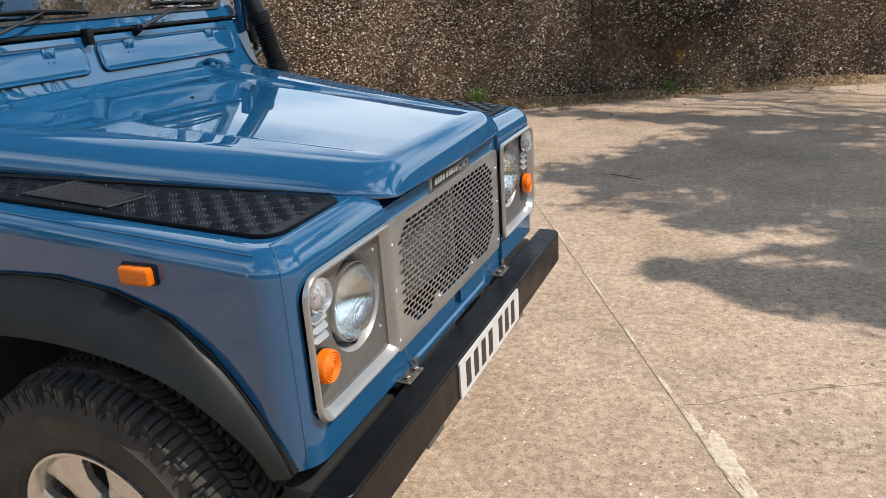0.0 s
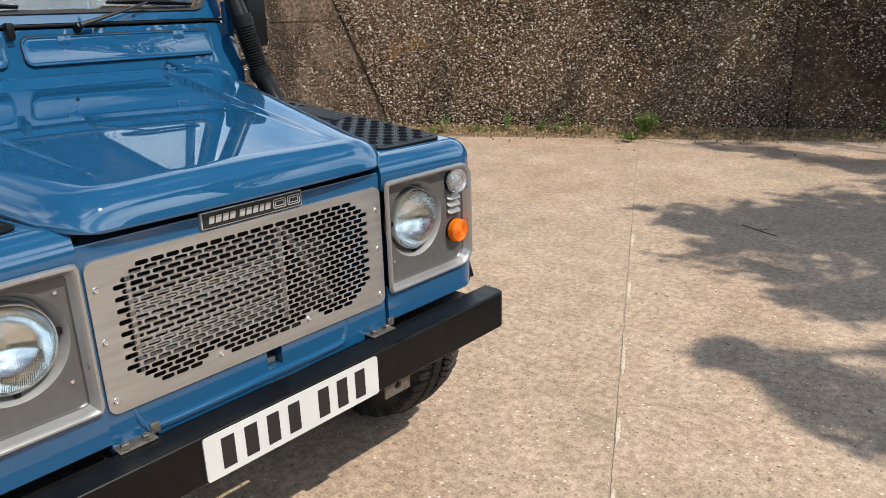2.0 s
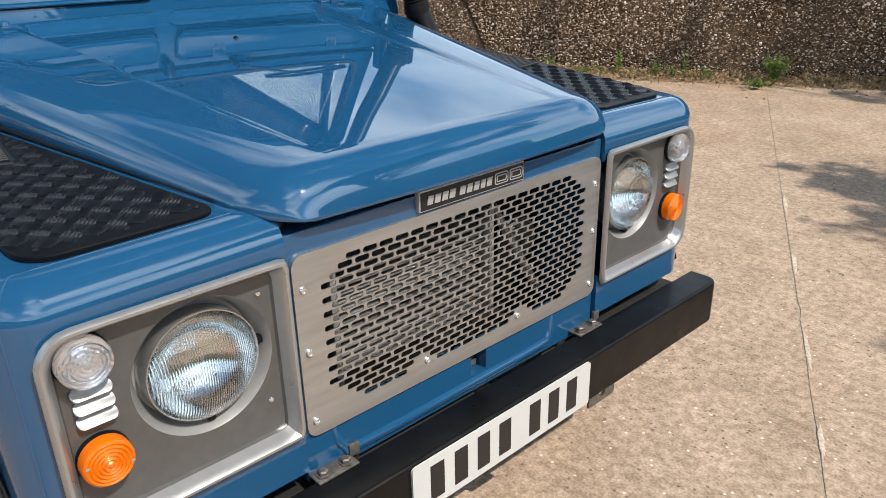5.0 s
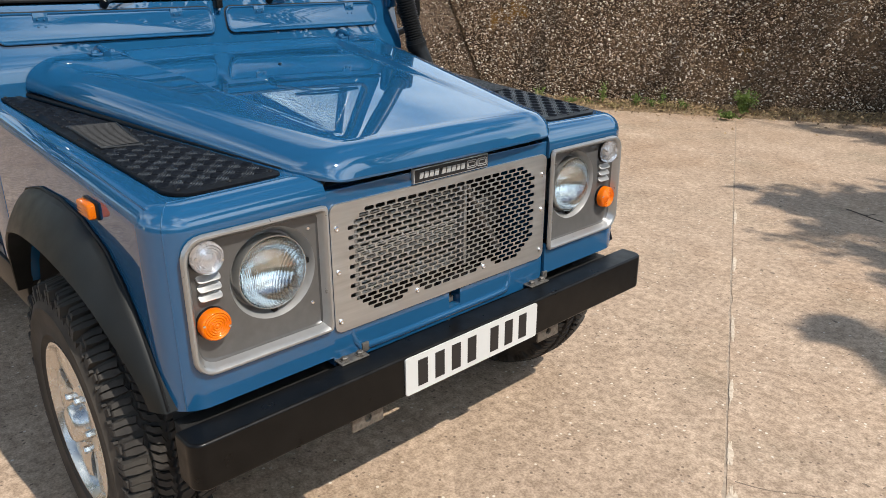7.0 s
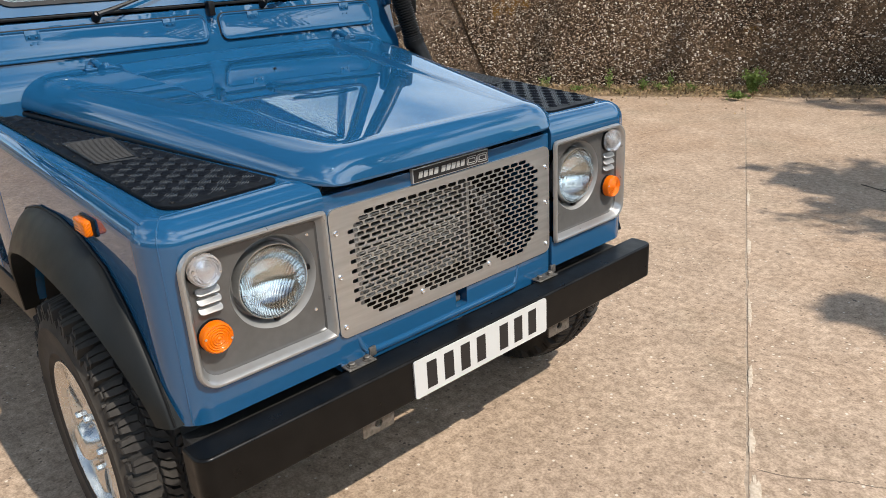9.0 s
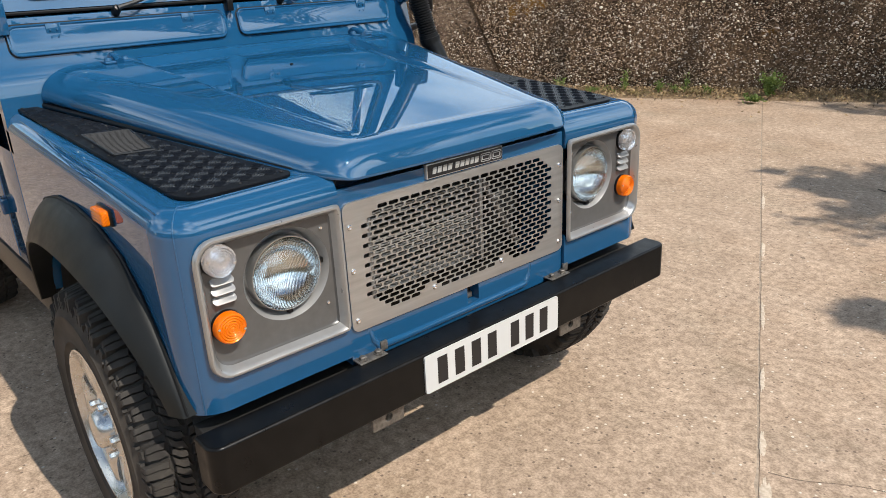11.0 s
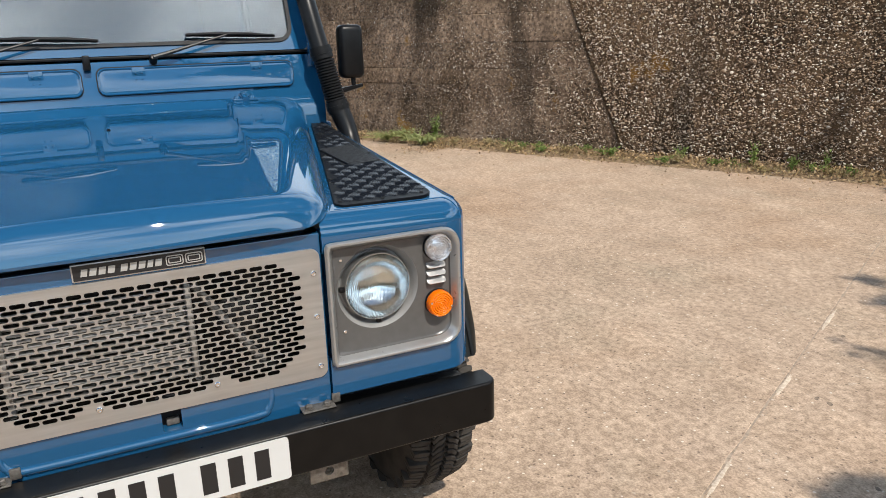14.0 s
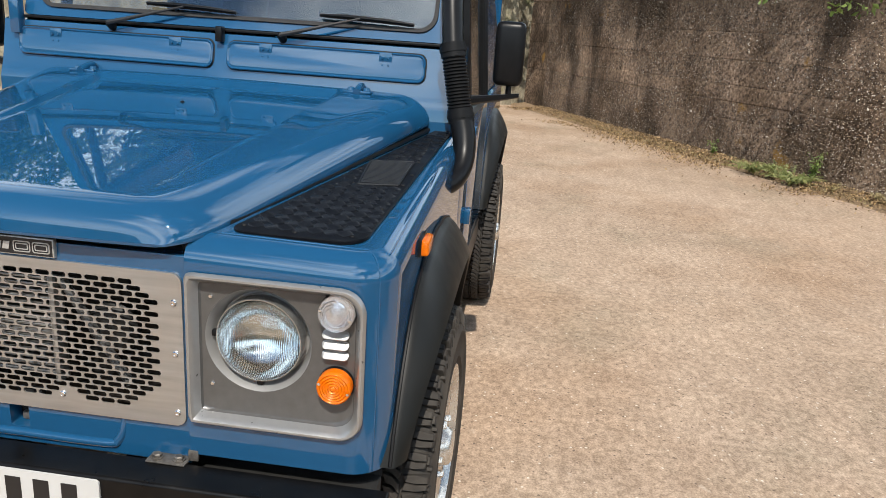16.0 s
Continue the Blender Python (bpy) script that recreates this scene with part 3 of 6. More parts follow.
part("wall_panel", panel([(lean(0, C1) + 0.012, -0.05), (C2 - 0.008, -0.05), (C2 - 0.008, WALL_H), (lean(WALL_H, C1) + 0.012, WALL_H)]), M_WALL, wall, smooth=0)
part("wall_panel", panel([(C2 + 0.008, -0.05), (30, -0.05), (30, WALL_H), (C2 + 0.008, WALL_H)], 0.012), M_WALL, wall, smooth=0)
lifts = [-0.05, 0.56, 0.80, 1.02, 1.36, 1.72, 2.15, WALL_H]
for k, (z0, z1) in enumerate(zip(lifts, lifts[1:])):
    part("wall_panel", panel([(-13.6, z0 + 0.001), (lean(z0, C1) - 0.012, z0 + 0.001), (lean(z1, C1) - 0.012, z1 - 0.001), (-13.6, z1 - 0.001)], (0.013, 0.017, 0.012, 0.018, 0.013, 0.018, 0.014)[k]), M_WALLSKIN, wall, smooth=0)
bm = bmesh.new()
box(bm, (-13.6, WALL_V + 0.05, -0.05), (30, WALL_V + 0.40, WALL_H - 0.01))
part("wall_core", bm, M_DARKPAINT, wall, "dark gaps between the wall panels", smooth=0)

end_wall = tagged(new("wall_west"), "tall dark mossy concrete wall closing the yard", "end wall", kind="structure")
end_wall.matrix_world = YARD
bm = bmesh.new()
box(bm, (-13.9, -12, -0.05), (-13.4, WALL_V + 0.4, 3.1), 0.02)
part("wall_panel", bm, M_ENDWALL, end_wall, smooth=0)
bm = bmesh.new()
box(bm, (-13.4, 4.6, -0.05), (-13.15, 5.0, 3.1), 0.02)
box(bm, (-13.4, 6.9, -0.05), (-13.2, 7.2, 3.1), 0.02)
part("buttress", bm, M_ENDWALL, end_wall, "concrete rib on the end wall", smooth=0)

# unseen walls added behind the camera to block low sky and deepen reflections
for name, lo, hi in (("added_wall_east", (17.0, -14.5, -0.05), (17.4, WALL_V, 4.2)), ("added_wall_south", (-13.4, -14.9, -0.05), (17.4, -14.5, 4.2))):
    closing = tagged(new(name), "plain weathered concrete wall added unseen to block low sky", "yard wall", kind="structure")
    closing.matrix_world = YARD
    bm = bmesh.new()
    box(bm, lo, hi, 0.02)
    part("wall_panel", bm, M_ENDWALL, closing, smooth=0)

# pebbles that stand out of the wall face
prng = np.random.RandomState(11)


def pebbles(count, u0, u1, z0, z1, keep, v, smin, smax, material=M_PEBBLE):
    u, z = prng.uniform(u0, u1, count), prng.uniform(z0, z1, count)
    ok = np.array([keep(a, b) for a, b in zip(u, z)])
    u, z = u[ok], z[ok]
    n = len(u)
    s = prng.uniform(smin, smax, n) * (1 + 0.6 * (prng.rand(n) > 0.93))
    rot, asp = prng.normal(0, 0.5, n), prng.uniform(0.38, 0.80, n)
    deep = prng.uniform(0.5, 1.15, n)
    vs = []
    for ring, (rad, out) in enumerate(((1.0, 0.0), (0.82, 0.55))):
        for k in range(5):
            a = 2 * math.pi * (k + 0.5 * ring) / 5
            x, y = math.cos(a) * s * rad, math.sin(a) * s * asp * rad
            vs.append(np.stack([u + x * np.cos(rot) - y * np.sin(rot), np.full(n, v) - out * s * deep * 0.8 + 0.003, z + x * np.sin(rot) + y * np.cos(rot)], 1))
    vs.append(np.stack([u, v - s * deep * 0.8, z], 1))
    verts = np.stack(vs, 1).reshape(-1, 3)
    faces = []
    for k in range(5):
        j = (k + 1) % 5
        faces += [(k, j, 5 + k), (j, 5 + j, 5 + k), (5 + k, 5 + j, 10)]
    f = (np.array(faces)[None] + 11 * np.arange(n)[:, None, None]).reshape(-1, 3)
    me = bpy.data.meshes.new("pebbles")
    me.from_pydata(verts.tolist(), [], f.tolist())
    return mesh_part("pebbles", me, material, wall, "rounded brown and cream pebbles", smooth=60)


brng = random.Random(91)


def bare(u, z):
    """Patches where the smooth concrete skin is left; they thin out towards their borders."""
    return noise.noise((u * 0.55, z * 1.1, 3.3)) + 0.35 * noise.noise((u * 2.1, z * 2.6, 7.7)) + brng.gauss(0, 0.16)


tagged(pebbles(40000, -2.3 - 0.8, C2, 0.02, 1.9, lambda u, z: u > lean(z, C1) + 0.02 and bare(u, z) < 0.42, WALL_V, 0.0060, 0.0155), kind="stuff")
tagged(pebbles(13000, C2 + 0.02, 6.5, 0.02, 1.5, lambda u, z: bare(u, z) < 0.15, WALL_V + 0.012, 0.006, 0.0155), kind="stuff")
tagged(pebbles(32000, -6.6, C1, 0.02, 1.95, lambda u, z: u < lean(z, C1) - 0.02 and u > -4.5 + brng.gauss(0, 0.75) and (bare(u, z) < 0.22 or z < 0.55 and bare(u, z) < 0.45) and not (u > -4.6 + brng.gauss(0, 0.25) and z > 0.60 + brng.gauss(0, 0.05) and bare(u, z) > 0.05), WALL_V + 0.012, 0.005, 0.0125), kind="stuff")
tagged(pebbles(52000, -12.5, -2.6, 0.02, 2.25, lambda u, z: u < lean(z, C1) - 0.02 and u < -4.3 + brng.gauss(0, 0.75) and bare(u, z) < 0.45, WALL_V + 0.012, 0.0045, 0.0120, M_DARKPEBBLE), kind="stuff")

# earth, leaf litter and weeds in the gutter
bm = bmesh.new()
rows = []
for i in range(221):
    u = -13.4 + i * 0.18
    row = []
    for j in range(7):
        v = WALL_V - 0.50 + j * 0.087
        z = -0.012 + 0.085 * (j / 6) ** 1.3 * (0.7 + 0.5 * noise.noise((u * 1.3, v * 2, 1))) + 0.012 * noise.noise((u * 7, v * 9, 4))
        row.append((u, v + 0.04 * noise.noise((u * 2.5, j, 9)), z))
    rows.append(row)
loft(bm, rows, False)
gutter = tagged(part("gutter_soil", bm, M_DIRT, None), "strip of dark earth banked along the wall foot", "soil", kind="structure")
gutter.matrix_world = YARD


def leaf_cloud(name, places, size, material, parent, label, up=0.5, aspect=0.5, seed=1):
    """One mesh of many small folded leaves at the given places."""
    r = np.random.RandomState(seed)
    n = len(places)
    c = np.array(places, float)
    d = r.normal(size=(n, 3))
    d /= np.linalg.norm(d, axis=1)[:, None]
    nn = r.normal(size=(n, 3)) + np.array([0, 0, up * 2])
    s = np.cross(d, nn)
    s /= np.linalg.norm(s, axis=1)[:, None] + 1e-9
    nrm = np.cross(s, d)
    L = size * r.uniform(0.6, 1.3, n)[:, None]
    w = L * aspect
    v = np.stack([c - d * L * 0.5, c + s * w * 0.5 + nrm * w * 0.12, c + d * L * 0.5, c - s * w * 0.5 + nrm * w * 0.12], 1).reshape(-1, 3)
    f = (np.array([[0, 1, 2], [0, 2, 3]])[None] + 4 * np.arange(n)[:, None, None]).reshape(-1, 3)
    me = bpy.data.meshes.new(name)
    me.from_pydata(v.tolist(), [], f.tolist())
    return mesh_part(name, me, material, parent, label, smooth=0)


def yard(u, v, z=0.0):
    return YARD @ Vector((u, v, z))


lr = random.Random(21)
spots = []
for _ in range(12000):
    u = lr.uniform(-12.5, 6)
    v = WALL_V - 0.02 - abs(lr.gauss(0, 0.20))
    spots.append(tuple(yard(u, v, 0.006 + 0.07 * max(0, 1 - (WALL_V - v) / 0.45) + lr.uniform(0, 0.012))))
for _ in range(6500):
    u, v = lr.uniform(-12.8, -4.6), WALL_V - 0.20 - abs(lr.gauss(0, 0.36))
    if noise.noise((u * 0.9, v * 1.6, 5.5)) > -0.12:
        spots.append(tuple(yard(u, v, 0.004 + lr.uniform(0, 0.012))))
for _ in range(170):
    u, v = lr.uniform(-9, 6), WALL_V - 0.45 - abs(lr.gauss(0, 0.5))
    spots.append(tuple(yard(u, v, 0.004)))
tagged(leaf_cloud("leaf_litter", spots, 0.036, M_LITTER, None, "dead brown leaves and moss litter by the wall", 2.5, 0.6, 3), category="leaf litter", kind="stuff")
spots = []
for _ in range(4200):
    u = lr.uniform(-11, 4.5)
    spots.append(tuple(yard(u, WALL_V - 0.10 - abs(lr.gauss(0, 0.17)), 0.02 + lr.uniform(0, 0.02))))
tagged(leaf_cloud("moss_strip", spots, 0.03, M_STRAW, None, "yellowing moss and dry grass along the gutter", 2.0, 0.4, 4), category="moss", kind="stuff")


def weed(u, v, height, spread, leaves, stems, seed, material=M_WEED, size=0.042, label="small green weed rooted at the wall foot"):
    r = random.Random(seed)
    root = tagged(new("weed_plant"), label, "weed", "weeds along the wall")
    root.location = yard(u, v, 0.03)
    b, tips = bmesh.new(), []
    for k in range(stems):
        a, h = r.uniform(0, 6.28), height * r.uniform(0.5, 1.0)
        lx, ly = math.cos(a) * spread * r.uniform(0.2, 1), math.sin(a) * spread * r.uniform(0.2, 1)
        pts = [(lx * t * t, ly * t * t, h * t * (1 - 0.15 * t)) for t in (0, 0.35, 0.7, 1.0)]
        tube(b, pts, [0.003, 0.0025, 0.002, 0.0012], 4)
        tips.append(pts)
    part("stalk", b, material, root)
    pl = []
    for k in range(leaves):
        p = r.choice(tips)
        t = r.uniform(0.15, 1.0)
        i = min(2, int(t * 3))
        q = Vector(p[i]).lerp(Vector(p[i + 1]), t * 3 - i)
        pl.append((q.x + r.gauss(0, 0.018), q.y + r.gauss(0, 0.018), max(0.004, q.z + r.gauss(0, 0.015))))
    leaf_cloud("foliage", pl, size, material, root, "", 0.6, 0.45, seed)
    return root


for u, v, h, sp, lv, st, sd in ((0.86, WALL_V - 0.36, 0.34, 0.19, 620, 24, 1), (0.70, WALL_V - 0.62, 0.06, 0.18, 220, 12, 2), (-0.75, WALL_V - 0.10, 0.36, 0.08, 90, 8, 3), (-0.35, WALL_V - 0.16, 0.20, 0.10, 80, 8, 4),
                                (-1.55, WALL_V - 0.12, 0.22, 0.10, 70, 8, 5), (-2.35, WALL_V - 0.22, 0.14, 0.14, 90, 9, 6), (0.2, WALL_V - 0.2, 0.12, 0.10, 60, 7, 7), (-5.1, WALL_V - 0.12, 0.48, 0.14, 140, 12, 8),
                                (-6.9, WALL_V - 0.1, 0.3, 0.12, 80, 8, 10), (3.4, WALL_V - 0.14, 0.22, 0.20, 140, 12, 11), (3.75, WALL_V - 0.12, 0.16, 0.16, 90, 9, 12), (-3.6, WALL_V - 0.2, 0.12, 0.12, 60, 7, 13), (-0.05, WALL_V - 0.12, 0.26, 0.06, 50, 5, 14)):
    weed(u, v, h, sp, lv, st, sd)
wr = random.Random(63)
for k in range(22):
    dry = k % 2 == 0
    weed(wr.uniform(-6.5, 1.4), WALL_V - wr.uniform(0.06, 0.30), wr.uniform(0.04, 0.13), wr.uniform(0.10, 0.24), wr.randint(60, 130), 9, 100 + k, M_STRAW if dry else M_WEED, 0.036, "low dry yellow weed at the wall foot" if dry else "low green weed at the wall foot")
weed(-5.1, WALL_V - 0.40, 0.14, 0.46, 130, 110, 16, M_GRASS, 0.07, "sprawling tuft of pale green grass by the wall")
weed(-5.75, WALL_V - 0.42, 0.17, 0.46, 80, 110, 9, M_GRASS, 0.07, "sprawling tuft of long yellow-green grass")
weed(-5.45, WALL_V - 0.36, 0.22, 0.34, 110, 60, 15, M_GRASS, 0.06, "sprawling tuft of long green grass")


# ---- trees whose shade falls into the yard ----
def limb(b, a, c, r0, r1, seed, n=7):
    r = random.Random(seed)
    a, c = Vector(a), Vector(c)
    ln = (c - a).length
    pts, rad = [], []
    for i in range(n):
        t = i / (n - 1)
        p = a.lerp(c, t) + Vector((r.gauss(0, 1), r.gauss(0, 1), r.gauss(0, 1))) * ln * 0.03 * math.sin(math.pi * t)
        p.z += ln * 0.08 * math.sin(math.pi * t)
        pts.append(p)
        rad.append(r0 + (r1 - r0) * t)
    tube(b, pts, rad, 7)


def tree(base, top, crown, leaf_size, label, seed):
    """A trunk, limbs to each clump (centre, radius, leaf count), and the leaves."""
    root = tagged(new("tree"), label, "tree", "trees round the yard")
    root.location = base
    r = random.Random(seed)
    b = bmesh.new()
    bx, tp = Vector(base), Vector(top)
    tube(b, [bx * 0, (tp - bx) * 0.4 + Vector((0.1, 0.05, 0)), tp - bx], [0.24, 0.19, 0.10], 10)
    places = []
    for k, (c, rad, count) in enumerate(crown):
        c = Vector(c) - bx
        fork = (tp - bx) * r.uniform(0.5, 1.0)
        limb(b, fork, c, 0.055, 0.012, seed * 50 + k)
        for q in range(3):
            limb(b, fork.lerp(c, 0.6), c + Vector((r.gauss(0, 1), r.gauss(0, 1), r.gauss(0, 0.6))) * rad * 0.7, 0.016, 0.004, seed * 90 + k * 3 + q, 4)
        sub = [c + Vector((r.gauss(0, 0.5), r.gauss(0, 0.5), r.gauss(0, 0.32))) * rad for _ in range(max(4, count // 45))]
        for _ in range(count):
            s = r.choice(sub)
            places.append((s.x + r.gauss(0, 0.24) * rad, s.y + r.gauss(0, 0.24) * rad, s.z + r.gauss(0, 0.14) * rad))
    part("trunk", b, M_BARK, root)
    leaf_cloud("crown", places, leaf_size, M_LEAF, root, "dense green foliage", 0.6, 0.55, seed)
    return root


def above(sx, sy, h):
    """The place at height h whose shade falls on the ground at (sx, sy)."""
    return (sx + SUN.x / SUN.z * h, sy + SUN.y / SUN.z * h, h)


shade = [(-0.72, 3.92, 0.20, 200, 5.6), (-0.45, 3.98, 0.32, 380, 5.8), (-0.1, 4.1, 0.45, 560, 5.9), (0.4, 4.1, 0.6, 820, 6.1), (0.25, 4.95, 0.5, 640, 6.4), (0.95, 3.55, 0.5, 640, 6.0), (1.25, 4.6, 0.8, 1200, 6.6), (0.75, 3.0, 0.28, 260, 5.5),
         (0.28, 2.10, 0.12, 110, 5.1), (0.45, 2.07, 0.16, 170, 5.2), (0.68, 2.02, 0.20, 240, 5.2), (0.95, 2.02, 0.24, 300, 5.3), (1.25, 1.93, 0.28, 380, 5.3), (1.55, 1.9, 0.30, 400, 5.4), (1.75, 2.3, 0.34, 400, 5.5), (1.12, 3.75, 0.30, 320, 6.0), (1.5, 3.85, 0.35, 380, 6.1), (1.5, 2.75, 0.30, 300, 5.7), (1.22, 2.5, 0.2, 150, 5.6), (0.5, 2.95, 0.2, 190, 5.6), (0.2, 3.2, 0.18, 130, 5.7), (-0.25, 3.72, 0.22, 210, 5.8), (1.3, 5.75, 0.4, 300, 6.9), (1.6, 3.1, 0.55, 560, 5.9), (2.3, 2.5, 0.7, 900, 6.0), (2.4, 3.9, 0.9, 1300, 6.4), (-0.9, 6.75, 0.34, 200, 6.6),
         (-0.2, 6.55, 0.42, 320, 6.8), (0.6, 6.35, 0.5, 420, 7.0), (1.6, 6.3, 0.75, 760, 7.2), (2.7, 6.0, 0.9, 1000, 7.2), (3.3, 4.9, 1.0, 1100, 6.8), (3.4, 3.2, 0.9, 900, 6.4), (0.5, 5.5, 0.4, 330, 6.6), (4.6, 6.2, 1.1, 800, 7.2), (3.2, 1.8, 0.5, 400, 5.8), (-1.7, 7.0, 0.25, 80, 6.6), (0.05, 4.55, 0.4, 380, 6.2), (0.75, 4.6, 0.6, 620, 6.5), (1.0, 5.4, 0.5, 430, 6.7)]
# boughs that shade the wall beyond its second joint
for u, z, r, n in ((1.9, 1.5, 0.5, 420), (2.7, 1.1, 0.6, 620), (3.4, 0.6, 0.6, 620), (3.9, 1.3, 0.8, 800), (4.8, 0.6, 0.9, 800), (2.3, 0.3, 0.4, 260), (1.2, 1.9, 0.4, 260)):
    p = yard(u, WALL_V, 0) - SUN * (z / SUN.z)
    shade.append((p.x, p.y, r, n, 7.4))
tree((11.6, 7.6, -0.1), (9.8, 5.4, 5.6), [(above(x, y, h), r, int(n * 1.6)) for x, y, r, n, h in shade], 0.115, "broad leafy tree that shades the concrete yard", 7)

# trees and scrub behind the walls
back = random.Random(77)
for k, (u, v, h) in enumerate(((-15.5, 6.0, 7.0), (-16.5, 1.0, 8.0), (-16.0, -4.5, 7.0))):
    base = yard(u, v, -0.05)
    crown = [(tuple(yard(u + back.gauss(0, 1.3), v + back.gauss(0, 1.6), h * back.uniform(0.5, 1.0))), back.uniform(0.9, 1.4), 1000) for _ in range(10)]
    tree(tuple(base), tuple(yard(u + 0.2, v, h * 0.6)), crown, 0.20, "leafy tree standing behind the yard wall", 20 + k)
# scrub that hangs over the wall top
hang = [(-6.4, 0.4), (-7.6, 0.5), (-8.8, 0.45), (-10.2, 0.5), (-11.4, 0.5), (-5.3, 0.25), (-4.6, 0.20)]
root = tagged(new("hanging_shrub"), "leafy shrub trailing over the top of the retaining wall", "shrub")
root.location = yard(-7.5, WALL_V + 0.8, WALL_H - 0.02)
b, places = bmesh.new(), []
for k, (u, r) in enumerate(hang):
    c = yard(u, WALL_V - 0.25, WALL_H + 0.15) - root.location
    limb(b, (0, 0, 0), c, 0.03, 0.008, 300 + k)
    for _ in range(1100):
        q = yard(u + back.gauss(0, 0.45), WALL_V + 0.10 - abs(back.gauss(0, 0.20)), WALL_H + back.gauss(0.10, 0.14)) - root.location
        places.append(tuple(q))
for u, drop in ((-6.10, 0.60), (-4.95, 0.72), (-4.60, 0.74)):
    c = yard(u, WALL_V - 0.38, WALL_H - drop) - root.location
    limb(b, yard(u - 0.4, WALL_V - 0.1, WALL_H + 0.1) - root.location, c, 0.010, 0.003, int(drop * 1000))
    for _ in range(18):
        places.append((c.x + back.gauss(0, 0.09), c.y + back.gauss(0, 0.09), c.z + back.gauss(0, 0.05) + 0.03))
part("branches", b, M_BARK, root)
leaf_cloud("foliage", places, 0.09, M_WEED, root, "bright green leaves", 0.6, 0.55, 44)

# a dry twig lying on the concrete
twig = tagged(new("twig"), "thin dry brown twig lying on the concrete", "twig")
twig.location = (-0.18, 3.98, 0.0)
b = bmesh.new()
tube(b, smooth_path([(-0.13, 0.06, 0.004), (-0.04, 0.01, 0.008), (0.06, -0.03, 0.004), (0.15, -0.07, 0.005)], 4), [0.0028 + 0.0006 * (k % 3) for k in range(13)], 6)
tube(b, [(0.02, -0.01, 0.008), (0.07, 0.02, 0.02)], [0.003, 0.0015], 5)
part("stalk", b, M_BARK, twig)

# ---- the off-road vehicle: nose towards +x, its left side towards +y ----
car = tagged(new("off_road_vehicle"), "mid-blue boxy off-road vehicle with black arches and snorkel, parked", "car")


def flat_shade(ob):
    """Keeps large faces flat beside rounded edges."""
    mod = ob.modifiers.new("normals", "WEIGHTED_NORMAL")
    mod.keep_sharp, mod.weight = True, 90
    return ob


def wing_top(x):
    return 1.100 + 0.075 * (-0.05 - x)


ARCH_OPEN = [(-0.085, 0.50), (-0.10, 0.66), (-0.165, 0.765), (-0.245, 0.835), (-0.40, 0.885), (-0.60, 0.898), (-0.80, 0.880), (-0.94, 0.825), (-1.04, 0.715), (-1.09, 0.60), (-1.10, 0.50)]

